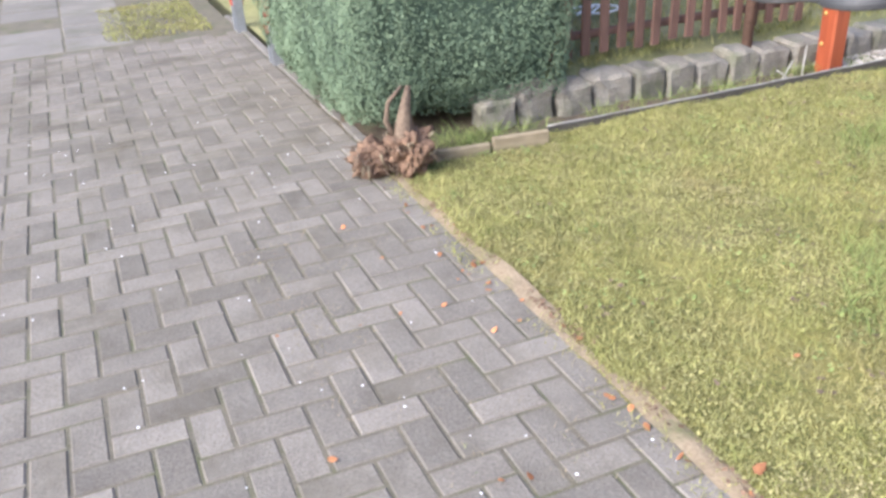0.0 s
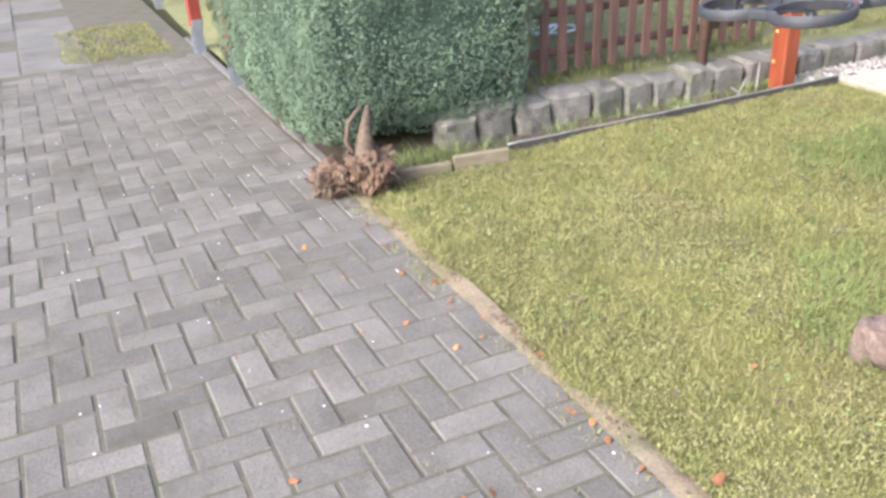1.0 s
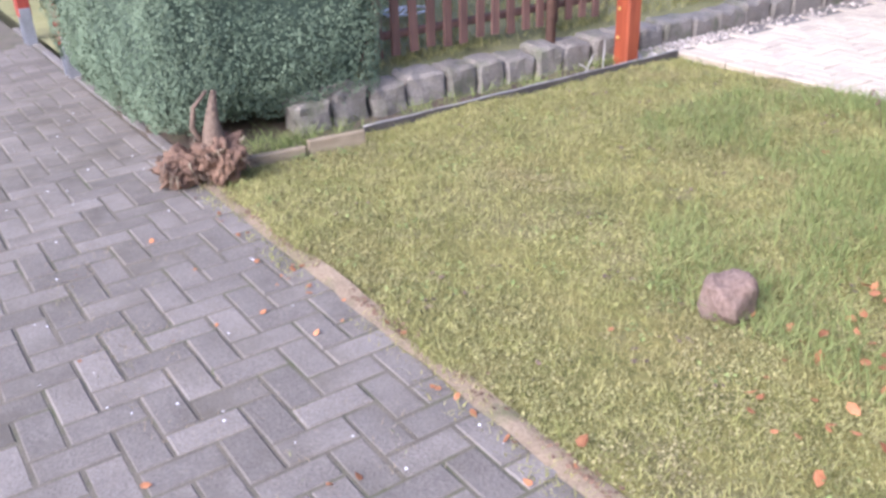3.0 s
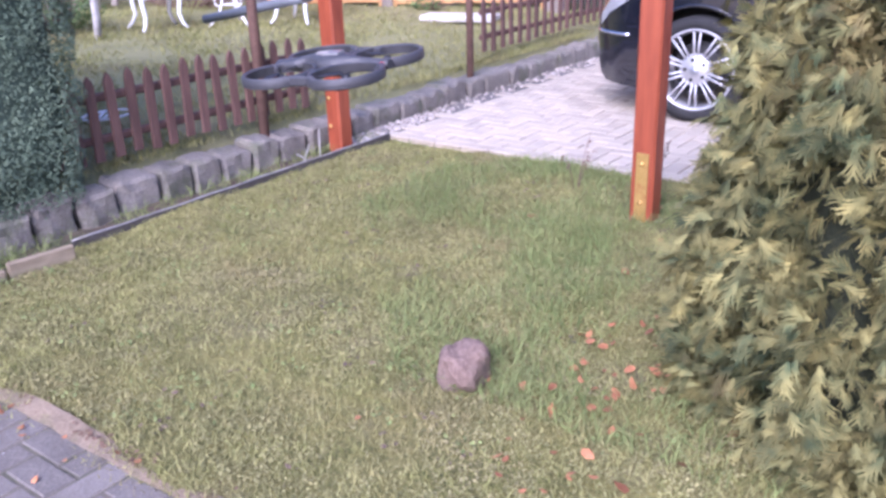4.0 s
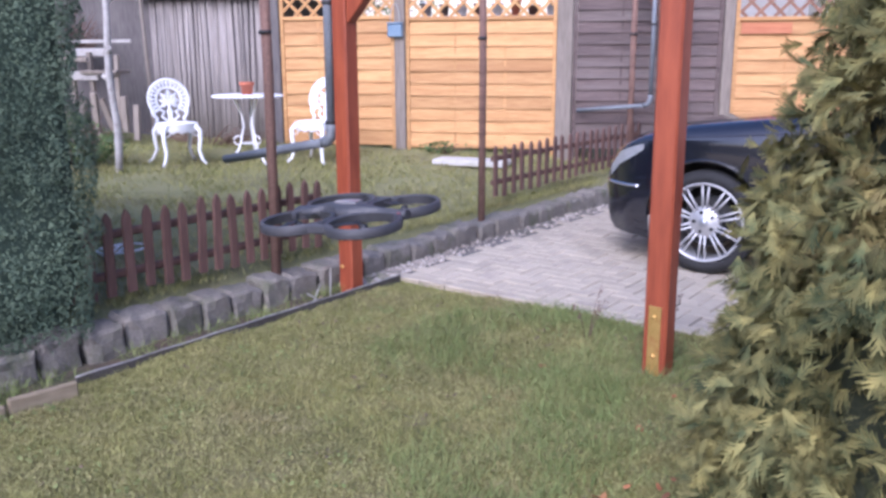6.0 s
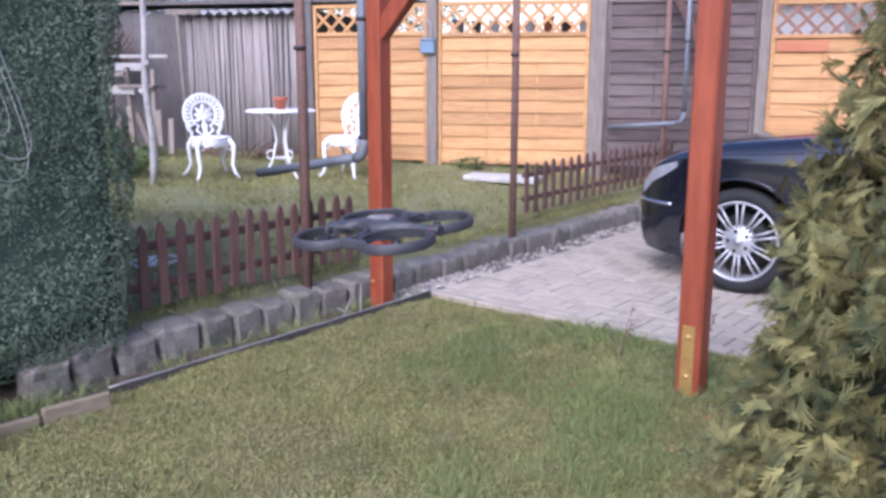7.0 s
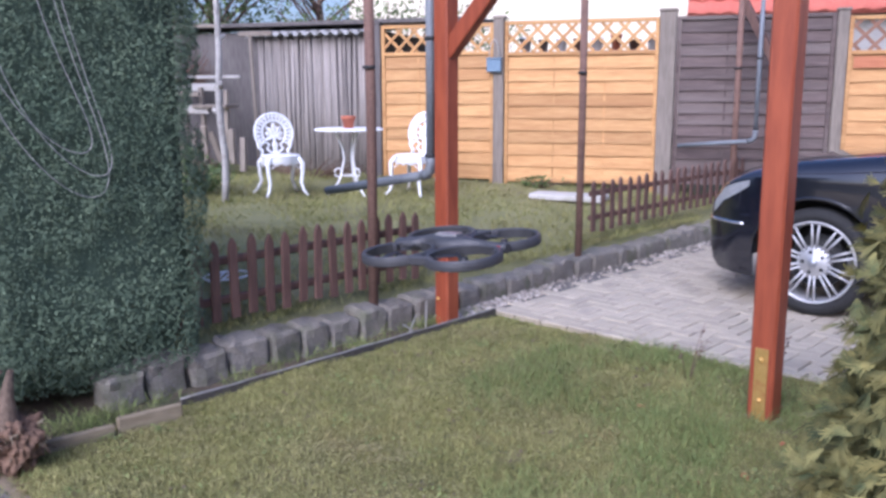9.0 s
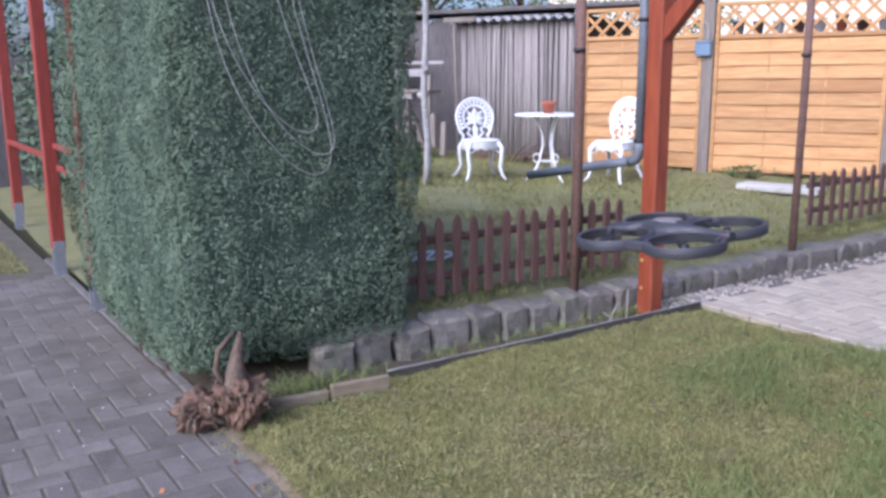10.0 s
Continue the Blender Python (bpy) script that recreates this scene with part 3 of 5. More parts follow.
box = thing("junction_box", fence_pose(0.0, 1.70, 0.09), "small blue plastic box hung on the grey fence post", "box")
bm = bmesh.new()
bx(bm, (0, 0, 0), (0.17, 0.05, 0.14), 0.012)
part("case", bm, M["blue"], box)
bm = bmesh.new()
bx(bm, (0, 0.0, 0.082), (0.18, 0.06, 0.02), 0.006)
part("lid", bm, M["blue"], box)
bm = bmesh.new()
tube(bm, [(0.055 * math.cos(a), 0, 0.09 + 0.2 * math.sin(a)) for a in (math.pi * k / 10 for k in range(11))], 0.006, 6)
part("cord", bm, M["wire"], box, "pale cord loop")

# ---- hedge ----
def rounded_box_points(n, lo, hi, power=8.0):
    """Points on a box with soft corners, with their normals; bottom left open."""
    c, h = (np.array(lo) + np.array(hi)) / 2, (np.array(hi) - np.array(lo)) / 2
    areas = np.array([h[1] * h[2], h[1] * h[2], h[0] * h[2], h[0] * h[2], h[0] * h[1]])
    k = rng.choice(5, n, p=areas / areas.sum())
    u = rng.uniform(-1, 1, (n, 3))
    u[k == 0, 0], u[k == 1, 0], u[k == 2, 1], u[k == 3, 1], u[k == 4, 2] = -1, 1, -1, 1, 1
    s = (np.abs(u) ** power).sum(1) ** (-1 / power)
    p = u * s[:, None]
    nrm = np.sign(p) * np.abs(p) ** (power - 1) / h
    nrm /= np.linalg.norm(nrm, axis=1, keepdims=True)
    return p * h + c, nrm

def hedge_shape(p):
    """Narrower towards the ground, lumpy."""
    z = np.clip((p[:, 2] - 0.05) / 0.55, 0, 1)
    q = p.copy()
    cx, cy = 1.5, 4.7
    k = 0.91 + 0.09 * np.sqrt(z)
    q[:, 0], q[:, 1] = cx + (p[:, 0] - cx) * k, cy + (p[:, 1] - cy) * (0.5 + 0.5 * k)
    lump = np.array([noise.noise(Vector(v) * 2.6) * 0.08 + noise.noise(Vector(v) * 7) * 0.06 + noise.noise(Vector(v) * 16) * 0.03 for v in q])
    return q, lump

def hedge():
    h = thing("hedge", pose(0, 0, 0), "dense dark green clipped box hedge", "hedge")
    lo, hi = (0.91, 3.61, -0.04), (2.28, 5.75, 2.3)
    n = 210000
    p, nr = rounded_box_points(n, lo, hi)
    q, lump = hedge_shape(p)
    q = q + nr * (lump - rng.uniform(0, 1, n) ** 2 * 0.075)[:, None]
    nj = nr + rng.normal(0, 0.42, (n, 3))
    nj[:, 2] += 0.2
    tv = [(-0.45, 0, 0), (0, -1.0, 0.12), (0.45, 0, 0), (0, 1.0, -0.1)]
    v, f = spread(tv, [(0, 1, 2, 3)], frames_of(q, nj, rng.uniform(0, 6.3, n), rng.uniform(0.006, 0.0115, n)))
    part("leaves", quick_mesh("leaves", v, f, M["leaf"]), None, h)["kind"] = "stuff"
    # solid dark core that stands for the shade in the gaps between leaves
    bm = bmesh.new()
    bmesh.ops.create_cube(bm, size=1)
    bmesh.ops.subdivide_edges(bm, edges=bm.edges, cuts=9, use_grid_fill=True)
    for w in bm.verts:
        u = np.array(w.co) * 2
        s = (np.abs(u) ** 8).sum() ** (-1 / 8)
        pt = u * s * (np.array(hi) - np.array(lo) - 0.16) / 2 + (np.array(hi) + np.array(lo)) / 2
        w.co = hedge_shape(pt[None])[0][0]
    part("inner_foliage", bm, M["hedge_gap_shade"], h)
    for x, y in ((1.4, 4.25), (1.75, 4.5), (2.1, 4.3), (1.5, 5.1), (2.0, 5.2)):
        bm = bmesh.new()
        tube(bm, [(x, y, -0.05), (x + 0.02, y, 0.12), (x - 0.02, y + 0.02, 0.4)], 0.025, 7, 0.015)
        part("stem", bm, M["bark"], h)
hedge()

# cable loops hung on the hedge
cable = thing("cable_coil", pose(0, 0, 0), "thin grey cable hanging in loose loops on the hedge", "cable")
for k, (cx, w, top, low) in enumerate(((1.30, 0.31, 2.35, 0.98), (1.26, 0.24, 2.3, 1.17), (1.33, 0.27, 2.45, 1.07))):
    bm = bmesh.new()
    pts = []
    for i in range(37):
        a = math.pi * i / 36
        pts.append((cx - w * math.cos(a) * (0.45 + 0.55 * math.sin(a)) + 0.32 * math.sin(a) ** 2, 3.57 + 0.012 * math.sin(5 * a + k), top - (top - low) * math.sin(a) ** 0.8))
    tube(bm, pts, 0.002, 5)
    part("loop", bm, M["wire"], cable)

# ---- arborvitae ----
def spray_template():
    """A flat, pointed spray of scale-leaf twigs along +y, one unit long, joined into one sheet of leaflets."""
    tv, tf = [], []
    nodes = 4
    def half_width(k):
        return 0.036 * (1 - 0.6 * k / nodes)
    for k in range(nodes + 1):
        y = 0.94 * k / nodes
        z = -0.16 * (k / nodes) ** 2
        tv.extend([(-half_width(k), y, z), (half_width(k), y, z)])
    for k in range(nodes):
        tf.append((2 * k, 2 * k + 1, 2 * k + 3, 2 * k + 2))
        L = (0.46, 0.56, 0.48, 0.30)[k]
        for s in (-1, 1):
            i0, i1 = (2 * k, 2 * k + 2) if s < 0 else (2 * k + 1, 2 * k + 3)
            b = Vector(tv[i1])
            d = Vector((s * 0.66, 0.74, -0.2)) * L * (1.0 + 0.22 * s * (-1) ** k)
            n = Vector((-d.y * s, d.x * s, 0)).normalized() * 0.034
            i = len(tv)
            tv.extend([tuple(b + d * 0.5 - n), tuple(b + d * 0.5 + n), tuple(b + d - n * 0.4), tuple(b + d + n * 0.4)])
            tf.extend([(i0, i1, i + 1, i), (i, i + 1, i + 3, i + 2)])
            # leaflets that fork off the side twig
            for f, up in ((i + 1, 0.17),):
                p = Vector(tv[f])
                j = len(tv)
                e = p + Vector((s * 0.07, up, -0.03)) * (L / 0.4)
                tv.extend([tuple(p + Vector((s * 0.03, -0.01, 0))), tuple(e + Vector((s * 0.014, 0, 0))), tuple(e)])
                tf.append((f, j, j + 1, j + 2))
    return tv, tf

def thuja():
    t = thing("arborvitae", pose(2.5, 0.09, 0), "broad yellow-green arborvitae shrub with flat drooping sprays", "shrub")
    prof = [(0.0, 0.70), (0.2, 0.75), (0.4, 0.74), (0.7, 0.69), (1.0, 0.635), (1.25, 0.565), (1.6, 0.44), (2.0, 0.26), (2.3, 0.05)]
    zs, rs = np.array([a for a, _ in prof]), np.array([b for _, b in prof])
    tv, tf = spray_template()
    # boughs carry the sprays: each bough end is a loose tuft with its own lean
    nb = 2000
    bz = 0.04 + 2.28 * (1 - np.sqrt(1 - 0.996 * rng.uniform(0, 1, nb)))
    ba = rng.uniform(0, 2 * math.pi, nb)
    bl = np.array([noise.noise(Vector((math.cos(x) * 2, math.sin(x) * 2, y * 3.2))) for x, y in zip(ba, bz)])
    br = np.interp(bz, zs, rs) * (0.95 + 0.10 * bl) - rng.uniform(0, 1, nb) ** 1.5 * 0.16
    out_b = np.stack([np.cos(ba), np.sin(ba), np.zeros(nb)], 1)
    tip = out_b * br[:, None] + np.stack([np.zeros(nb), np.zeros(nb), bz], 1)
    lean = out_b * 0.75 + rng.normal(0, 0.42, (nb, 3)) + np.array([0, 0, 1]) * rng.normal(-0.05, 0.35, nb)[:, None]
    lean /= np.linalg.norm(lean, axis=1, keepdims=True)
    face = rng.normal(0, 0.55, (nb, 3)) + out_b * 0.5 + np.array([0, 0, 0.55])
    per = 13
    n = nb * per
    k = np.repeat(np.arange(nb), per)
    along = rng.uniform(-0.11, 0.015, n)
    sidev = np.cross(lean, face)
    sidev /= np.linalg.norm(sidev, axis=1, keepdims=True)
    fan = rng.normal(0, 0.6, n)
    pos = tip[k] + lean[k] * along[:, None] + rng.normal(0, 0.022, (n, 3)) + sidev[k] * (fan * 0.035)[:, None]
    ydir = lean[k] + sidev[k] * fan[:, None] + rng.normal(0, 0.22, (n, 3)) + np.array([0, 0, -0.22])
    ydir /= np.linalg.norm(ydir, axis=1, keepdims=True)
    zd = face[k] + rng.normal(0, 0.32, (n, 3))
    zdir = zd - ydir * (zd * ydir).sum(1, keepdims=True)
    zdir /= np.linalg.norm(zdir, axis=1, keepdims=True)
    xdir = np.cross(ydir, zdir)
    s = rng.uniform(0.032, 0.068, n)
    keep = pos[:, 2] > 0.015
    m = np.zeros((n, 4, 4))
    m[:, :3, 0], m[:, :3, 1], m[:, :3, 2], m[:, :3, 3], m[:, 3, 3] = xdir * s[:, None], ydir * s[:, None], zdir * s[:, None], pos, 1
    v, f = spread(tv, tf, m[keep])
    part("sprays", quick_mesh("sprays", v, f, M["thuja"]), None, t)["kind"] = "stuff"
    # dark lathed core, painted as the shade seen between the sprays
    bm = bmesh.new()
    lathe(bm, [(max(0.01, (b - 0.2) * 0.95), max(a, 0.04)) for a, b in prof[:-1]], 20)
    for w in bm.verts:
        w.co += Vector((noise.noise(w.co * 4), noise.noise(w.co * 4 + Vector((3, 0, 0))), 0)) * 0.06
    part("inner_foliage", bm, M["thuja_gap_shade"], t)
    bm = bmesh.new()
    tube(bm, [(0, 0, -0.05), (0.02, 0, 0.5), (0, 0.02, 1.9)], 0.05, 8, 0.015)
    part("trunk", bm, M["bark"], t)
    for q in range(24):
        c = rng.integers(0, nb)
        e = Vector(tip[c])
        bm = bmesh.new()
        r0 = Vector((e.x * 0.45, e.y * 0.45, e.z - 0.14))
        tube(bm, [r0, r0.lerp(e, 0.6) + Vector((0.01, -0.012, -0.015)), e + Vector(lean[c]) * 0.02], 0.004, 5, 0.0012)
        part("twig", bm, M["twig"], t)
    # dead brown sprays caught in the crown
    c = rng.choice(nb, 60)
    mm = m.reshape(nb, per, 4, 4)[c, 0]
    v, f = spread(tv, tf, mm)
    part("dead_sprays", quick_mesh("dead_sprays", v, f, M["dead_leaf"]), None, t, "withered orange-brown sprays")["kind"] = "stuff"
thuja()

# ---- grass ----
def blades(name, n, x0, x1, y0, y1, zf, h0, h1, w, material, label, keep=None):
    x, y = rng.uniform(x0, x1, n), rng.uniform(y0, y1, n)
    if keep is not None:
        ok = keep(x, y)
        x, y = x[ok], y[ok]
        n = len(x)
    z = np.array([zf(a, b) for a, b in zip(x, y)])
    a = rng.uniform(0, 2 * math.pi, n)
    h = rng.uniform(h0, h1, n)
    lean = rng.normal(0, 0.85, (n, 2)) * h[:, None]
    p = np.stack([x, y, z - 0.004], 1)
    d = np.stack([np.cos(a), np.sin(a), np.zeros(n)], 1) * w
    mid = p + np.stack([lean[:, 0] * .35, lean[:, 1] * .35, h * .6], 1)
    tip = p + np.stack([lean[:, 0], lean[:, 1], h], 1)
    v = np.stack([p - d, p + d, mid + d * .7, mid - d * .7, tip], 1).reshape(-1, 3)
    i = np.arange(n)[:, None] * 5
    me = bpy.data.meshes.new(name)
    faces = np.concatenate([i + 0, i + 1, i + 2, i + 0, i + 2, i + 3, i + 3, i + 2, i + 4], 1).reshape(-1, 3)
    me.from_pydata(v.tolist(), [], faces.tolist())
    me.materials.append(material)
    return tagged(new(name, me), label, "grass", kind="stuff")

def patchy(lo):
    def keep(x, y):
        f = np.array([noise.noise(Vector((a * 1.7, b * 1.7, 4.0))) + 0.5 * noise.noise(Vector((a * 6, b * 6, 8.0))) for a, b in zip(x, y)])
        return f + rng.uniform(-0.35, 0.35, len(x)) > lo
    return keep
def moss(n, x0, x1, y0, y1, label):
    x, y = rng.uniform(x0, x1, n), rng.uniform(y0, y1, n)
    f = np.array([noise.noise(Vector((a * 2.3, b * 2.3, 14.0))) + 0.7 * noise.noise(Vector((a * 11, b * 11, 3.0))) for a, b in zip(x, y)])
    ok = f + rng.uniform(-0.25, 0.25, n) > -0.12
    x, y, f = x[ok], y[ok], f[ok]
    n = len(x)
    z = np.array([lawn_z(a, b) for a, b in zip(x, y)]) + rng.uniform(0.0, 1, n) * (0.012 + 0.018 * np.clip(f, 0, 1))
    nr = rng.normal(0, 0.6, (n, 3)) + np.array([0, 0, 0.8])
    tv = [(-0.5, 0, 0), (0, -0.8, 0.15), (0.5, 0, 0), (0, 0.8, 0.2)]
    v, fc = spread(tv, [(0, 1, 2, 3)], frames_of(np.stack([x, y, z], 1), nr, rng.uniform(0, 6.3, n), rng.uniform(0.003, 0.0085, n)))
    tagged(new("moss", quick_mesh("moss", v, fc, M["moss"])), label, "moss", kind="stuff")
moss(170000, 1.05, 4.1, 0.4, 3.4, "clumpy yellow-green moss covering the lawn")
blades("grass", 135000, 1.0, 4.16, 0.0, 3.42, lawn_z, 0.008, 0.034, 0.0017, M["blade"], "short mossy lawn grass", patchy(-0.55))
blades("grass", 46000, 1.8, 4.1, 0.3, 2.7, lawn_z, 0.02, 0.085, 0.0019, M["blade_green"], "longer fresh green tufts of lawn grass", lambda x, y: patchy(0.12)(x + 3, y) & (x + (2.2 - y) > 2.5))
blades("grass", 45000, 2.35, 9.0, 3.85, 9.0, garden_z, 0.02, 0.06, 0.004, M["blade"], "winter grass of the back garden", patchy(-0.3))
blades("grass", 3600, 1.3, 4.1, 3.43, 3.62, lambda x, y: 0.0, 0.02, 0.09, 0.002, M["blade_green"], "weeds and grass between edging and stones", patchy(0.1))
blades("grass", 2600, 1.9, 8.6, 3.8, 3.92, lambda x, y: 0.185, 0.02, 0.07, 0.003, M["blade"], "grass growing along the stone kerb", patchy(0.0))
blades("grass", 2600, 0.93, 1.05, 0.6, 3.4, lambda x, y: 0.0, 0.008, 0.03, 0.002, M["blade"], "grass creeping over the path edge", patchy(0.05))
blades("grass", 5000, 0.05, 0.85, 6.9, 8.4, lambda x, y: 0.002, 0.01, 0.04, 0.003, M["blade"], "patch of moss and grass in the far paving", patchy(-0.2))

def leaves_on(name, pts, s0, s1, material, label):
    n = len(pts)
    tv = [(-0.5, 0, 0.05), (-0.25, 0.35, 0.0), (0.2, 0.3, 0.03), (0.6, 0, 0.12), (0.2, -0.3, 0.0), (-0.25, -0.32, 0.04)]
    nr = np.stack([rng.normal(0, .35, n), rng.normal(0, .35, n), np.ones(n)], 1)
    v, f = spread(tv, [(0, 1, 2, 3, 4, 5)], frames_of(np.array(pts), nr, rng.uniform(0, 6.3, n), rng.uniform(s0, s1, n)))
    me = quick_mesh(name, v, f, material)
    tagged(new(name, me), label, "leaves", kind="stuff")
pts = [(rng.normal(2.15, 0.3), rng.normal(0.85, 0.16), 0.026) for _ in range(80)] + [(rng.uniform(1.1, 4.0), rng.uniform(0.8, 3.3), 0.022) for _ in range(9)]
leaves_on("fallen_leaves", pts, 0.014, 0.046, M["dead_leaf"], "orange-brown fallen leaves scattered on the lawn")
pts = []
for _ in range(46):
    cx, cy = rng.uniform(1.15, 4.0), rng.uniform(0.7, 3.35)
    pts += [(rng.normal(cx, 0.03), rng.normal(cy, 0.03), lawn_z(cx, cy) + 0.012) for _ in range(rng.integers(2, 9))]
weeds = [(rng.uniform(1.1, 4.05), rng.uniform(0.5, 3.38)) for _ in range(150)]
pts2 = [(rng.normal(a, 0.035), rng.normal(b, 0.035), lawn_z(a, b) + rng.uniform(0.015, 0.035)) for a, b in weeds for _ in range(16)]
leaves_on("lawn_weeds", pts2, 0.007, 0.018, M["blade_green"], "small round-leaved green weeds among the lawn grass")
leaves_on("leaf_litter", pts, 0.008, 0.024, M["bark"], "small matted clumps of dark decayed leaves in the lawn")
pts = [(1.03 + abs(rng.normal(0, 0.025)), rng.uniform(0.7, 3.2), 0.010) for _ in range(420)]
leaves_on("leaf_litter", pts, 0.006, 0.02, M["rootfibre"], "brown leaf litter along the seam of path and lawn")
pts = [(rng.normal(0.99, 0.05), rng.uniform(1.0, 3.0), 0.012) for _ in range(34)] + [(rng.uniform(0.2, 0.95), rng.uniform(1.3, 3.5), 0.01) for _ in range(16)]
leaves_on("fallen_leaves", pts, 0.01, 0.028, M["dead_leaf"], "small dry leaves along the path edge")
pts = [(rng.uniform(2.0, 3.9), rng.uniform(3.46, 3.6), 0.03) for _ in range(30)]
leaves_on("fallen_leaves", pts, 0.01, 0.035, M["edge_wood"], "dry pale leaves between edging and stones")

blades("dry_grass", 7000, 0.25, 1.0, 1.2, 3.0, lambda x, y: 0.0, 0.004, 0.02, 0.0018, M["edge_wood"], "straw-coloured moss in the path joints", patchy(0.4))
blades("dry_grass", 700, 0.5, 1.0, 1.3, 2.2, lambda x, y: 0.0, 0.006, 0.028, 0.0018, M["blade_green"], "small green weeds in the path joints", patchy(0.5))

def dry_weed(x, y, z, h, seed, label):
    w = thing("dry_weed", pose(x, y, z), label, "weed", "dry weeds")
    r = random.Random(seed)
    for k in range(4):
        a = r.uniform(0, 6.28)
        e = Vector((0.10 * math.cos(a), 0.10 * math.sin(a), h * r.uniform(0.6, 1)))
        bm = bmesh.new()
        tube(bm, [(0, 0, -0.02), tuple(e * 0.5 + Vector((0, 0, h * 0.1))), tuple(e)], 0.0022, 5, 0.001)
        st = part("stalk", bm, M["twig"], w)
        for q in range(5):
            f = r.uniform(0.45, 1.0)
            bm = bmesh.new()
            bmesh.ops.create_icosphere(bm, subdivisions=1, radius=r.uniform(0.004, 0.008))
            part("seed_head", bm, M["twig"], st, at=Matrix.Translation(e * f + Vector((r.uniform(-.015, .015), r.uniform(-.015, .015), 0))))
dry_weed(3.86, 1.52, 0.01, 0.34, 1, "dry brown weed stalks beside the carport post")
dry_weed(3.72, 1.86, 0.01, 0.30, 2, "dry brown weed stalks at the driveway edge")
for k, (x, y, dx, dy, dz) in enumerate(((3.58, 3.52, 0.06, 0.05, 0.16), (3.5, 3.5, -0.1, 0.03, 0.06), (3.44, 3.53, 0.09, 0.02, 0.09))):
    w = thing("dry_stalk", pose(x, y, 0.0), "pale dry plant stalk beside the carport post", "stalk", "dry stalks")
    bm = bmesh.new()
    tube(bm, [(0, 0, -0.02), (dx * 0.6, dy * 0.6, dz * 0.5), (dx, dy, dz)], 0.006, 6, 0.003)
    part("stem", bm, M["birch"], w)

# ---- stump, rock ----
def stump():
    s = thing("root_stump", pose(1.03, 3.30, 0), "dug-up shrub stump with shaggy brown roots lying on the path corner", "stump")
    r = random.Random(6)
    def lump(c, size, seed, name):
        bm = bmesh.new()
        bmesh.ops.create_icosphere(bm, subdivisions=5, radius=1)
        o = Vector((seed, 0, seed))
        for v in bm.verts:
            p = v.co.copy()
            fibre = noise.noise(Vector((p.x * 9, p.y * 9, p.z * 2.2)) + o) * 0.22
            d = noise.noise(p * 1.8 + o) * 0.4 + noise.noise(p * 4.5 + o) * 0.25 + fibre
            v.co = Vector((p.x * size[0], p.y * size[1], p.z * size[2])) * (1 + d) + Vector(c)
            v.co.z = max(v.co.z, 0.006)
        for f in bm.faces:
            f.smooth = True
        part(name, bm, M["rootfibre"], s)
    lump((0.07, -0.01, 0.10), (0.10, 0.095, 0.105), 3, "root_ball")
    lump((-0.08, 0.05, 0.075), (0.10, 0.085, 0.075), 8, "root_ball")
    bm = bmesh.new()
    tube(bm, [(0.06, 0.0, 0.12), (0.065, 0.01, 0.2), (0.08, 0.03, 0.28), (0.105, 0.045, 0.38)], 0.078, 12, 0.014, 0.7)
    for v in bm.verts:
        v.co += Vector((noise.noise(Vector((v.co.x * 50, v.co.y * 50, v.co.z * 6))), noise.noise(v.co * 30 + Vector((2, 0, 0))), 0)) * 0.012
    part("trunk", bm, M["bark"], s)
    bm = bmesh.new()
    tube(bm, [(0.03, 0.02, 0.15), (-0.01, 0.04, 0.24), (0.01, 0.05, 0.32), (0.08, 0.06, 0.38)], 0.016, 8, 0.008)
    part("branch", bm, M["bark"], s)
    for k in range(130):
        a = r.uniform(0, 2 * math.pi)
        cx, cy, rr = ((0.07, -0.01, 0.10), (-0.08, 0.05, 0.10))[k % 2]
        z = r.uniform(0.03, 0.19 if k % 2 == 0 else 0.13)
        b = Vector((cx + rr * 0.95 * math.cos(a), cy + rr * 0.85 * math.sin(a), z))
        o = Vector((math.cos(a) * r.uniform(-.2, .8), math.sin(a) * r.uniform(-.2, .8), r.uniform(-1.0, 0.5))) * r.uniform(0.04, 0.10)
        e = b + o + Vector((r.uniform(-.03, .03), r.uniform(-.03, .03), 0))
        e.z = max(e.z, 0.006)
        bm = bmesh.new()
        tube(bm, [b, b + o * 0.5 + Vector((0, 0, 0.015)), e], r.uniform(0.002, 0.007), 5, 0.0012)
        part("root", bm, M["bark"] if k % 3 else M["edge_wood"], s)
stump()

bm = bmesh.new()
bmesh.ops.create_icosphere(bm, subdivisions=4, radius=1)
for v in bm.verts:
    d = noise.noise(v.co * 1.3 + Vector((2, 7, 1))) * 0.28 + noise.noise(v.co * 4) * 0.09 + noise.noise(v.co * 11) * 0.03
    c = Vector((max(-0.82, min(0.82, v.co.x)), max(-0.8, min(0.85, v.co.y)), max(-0.7, min(0.78, v.co.z))))
    v.co = Vector((c.x * 0.082, c.y * 0.078, c.z * 0.09)) * (1 + d)
for f in bm.faces:
    f.smooth = True
rock = tagged(part("rock", bm, M["rock"], at=pose(1.872, 1.268, 0.06)), "rough brown field stone lying on the lawn", "rock")

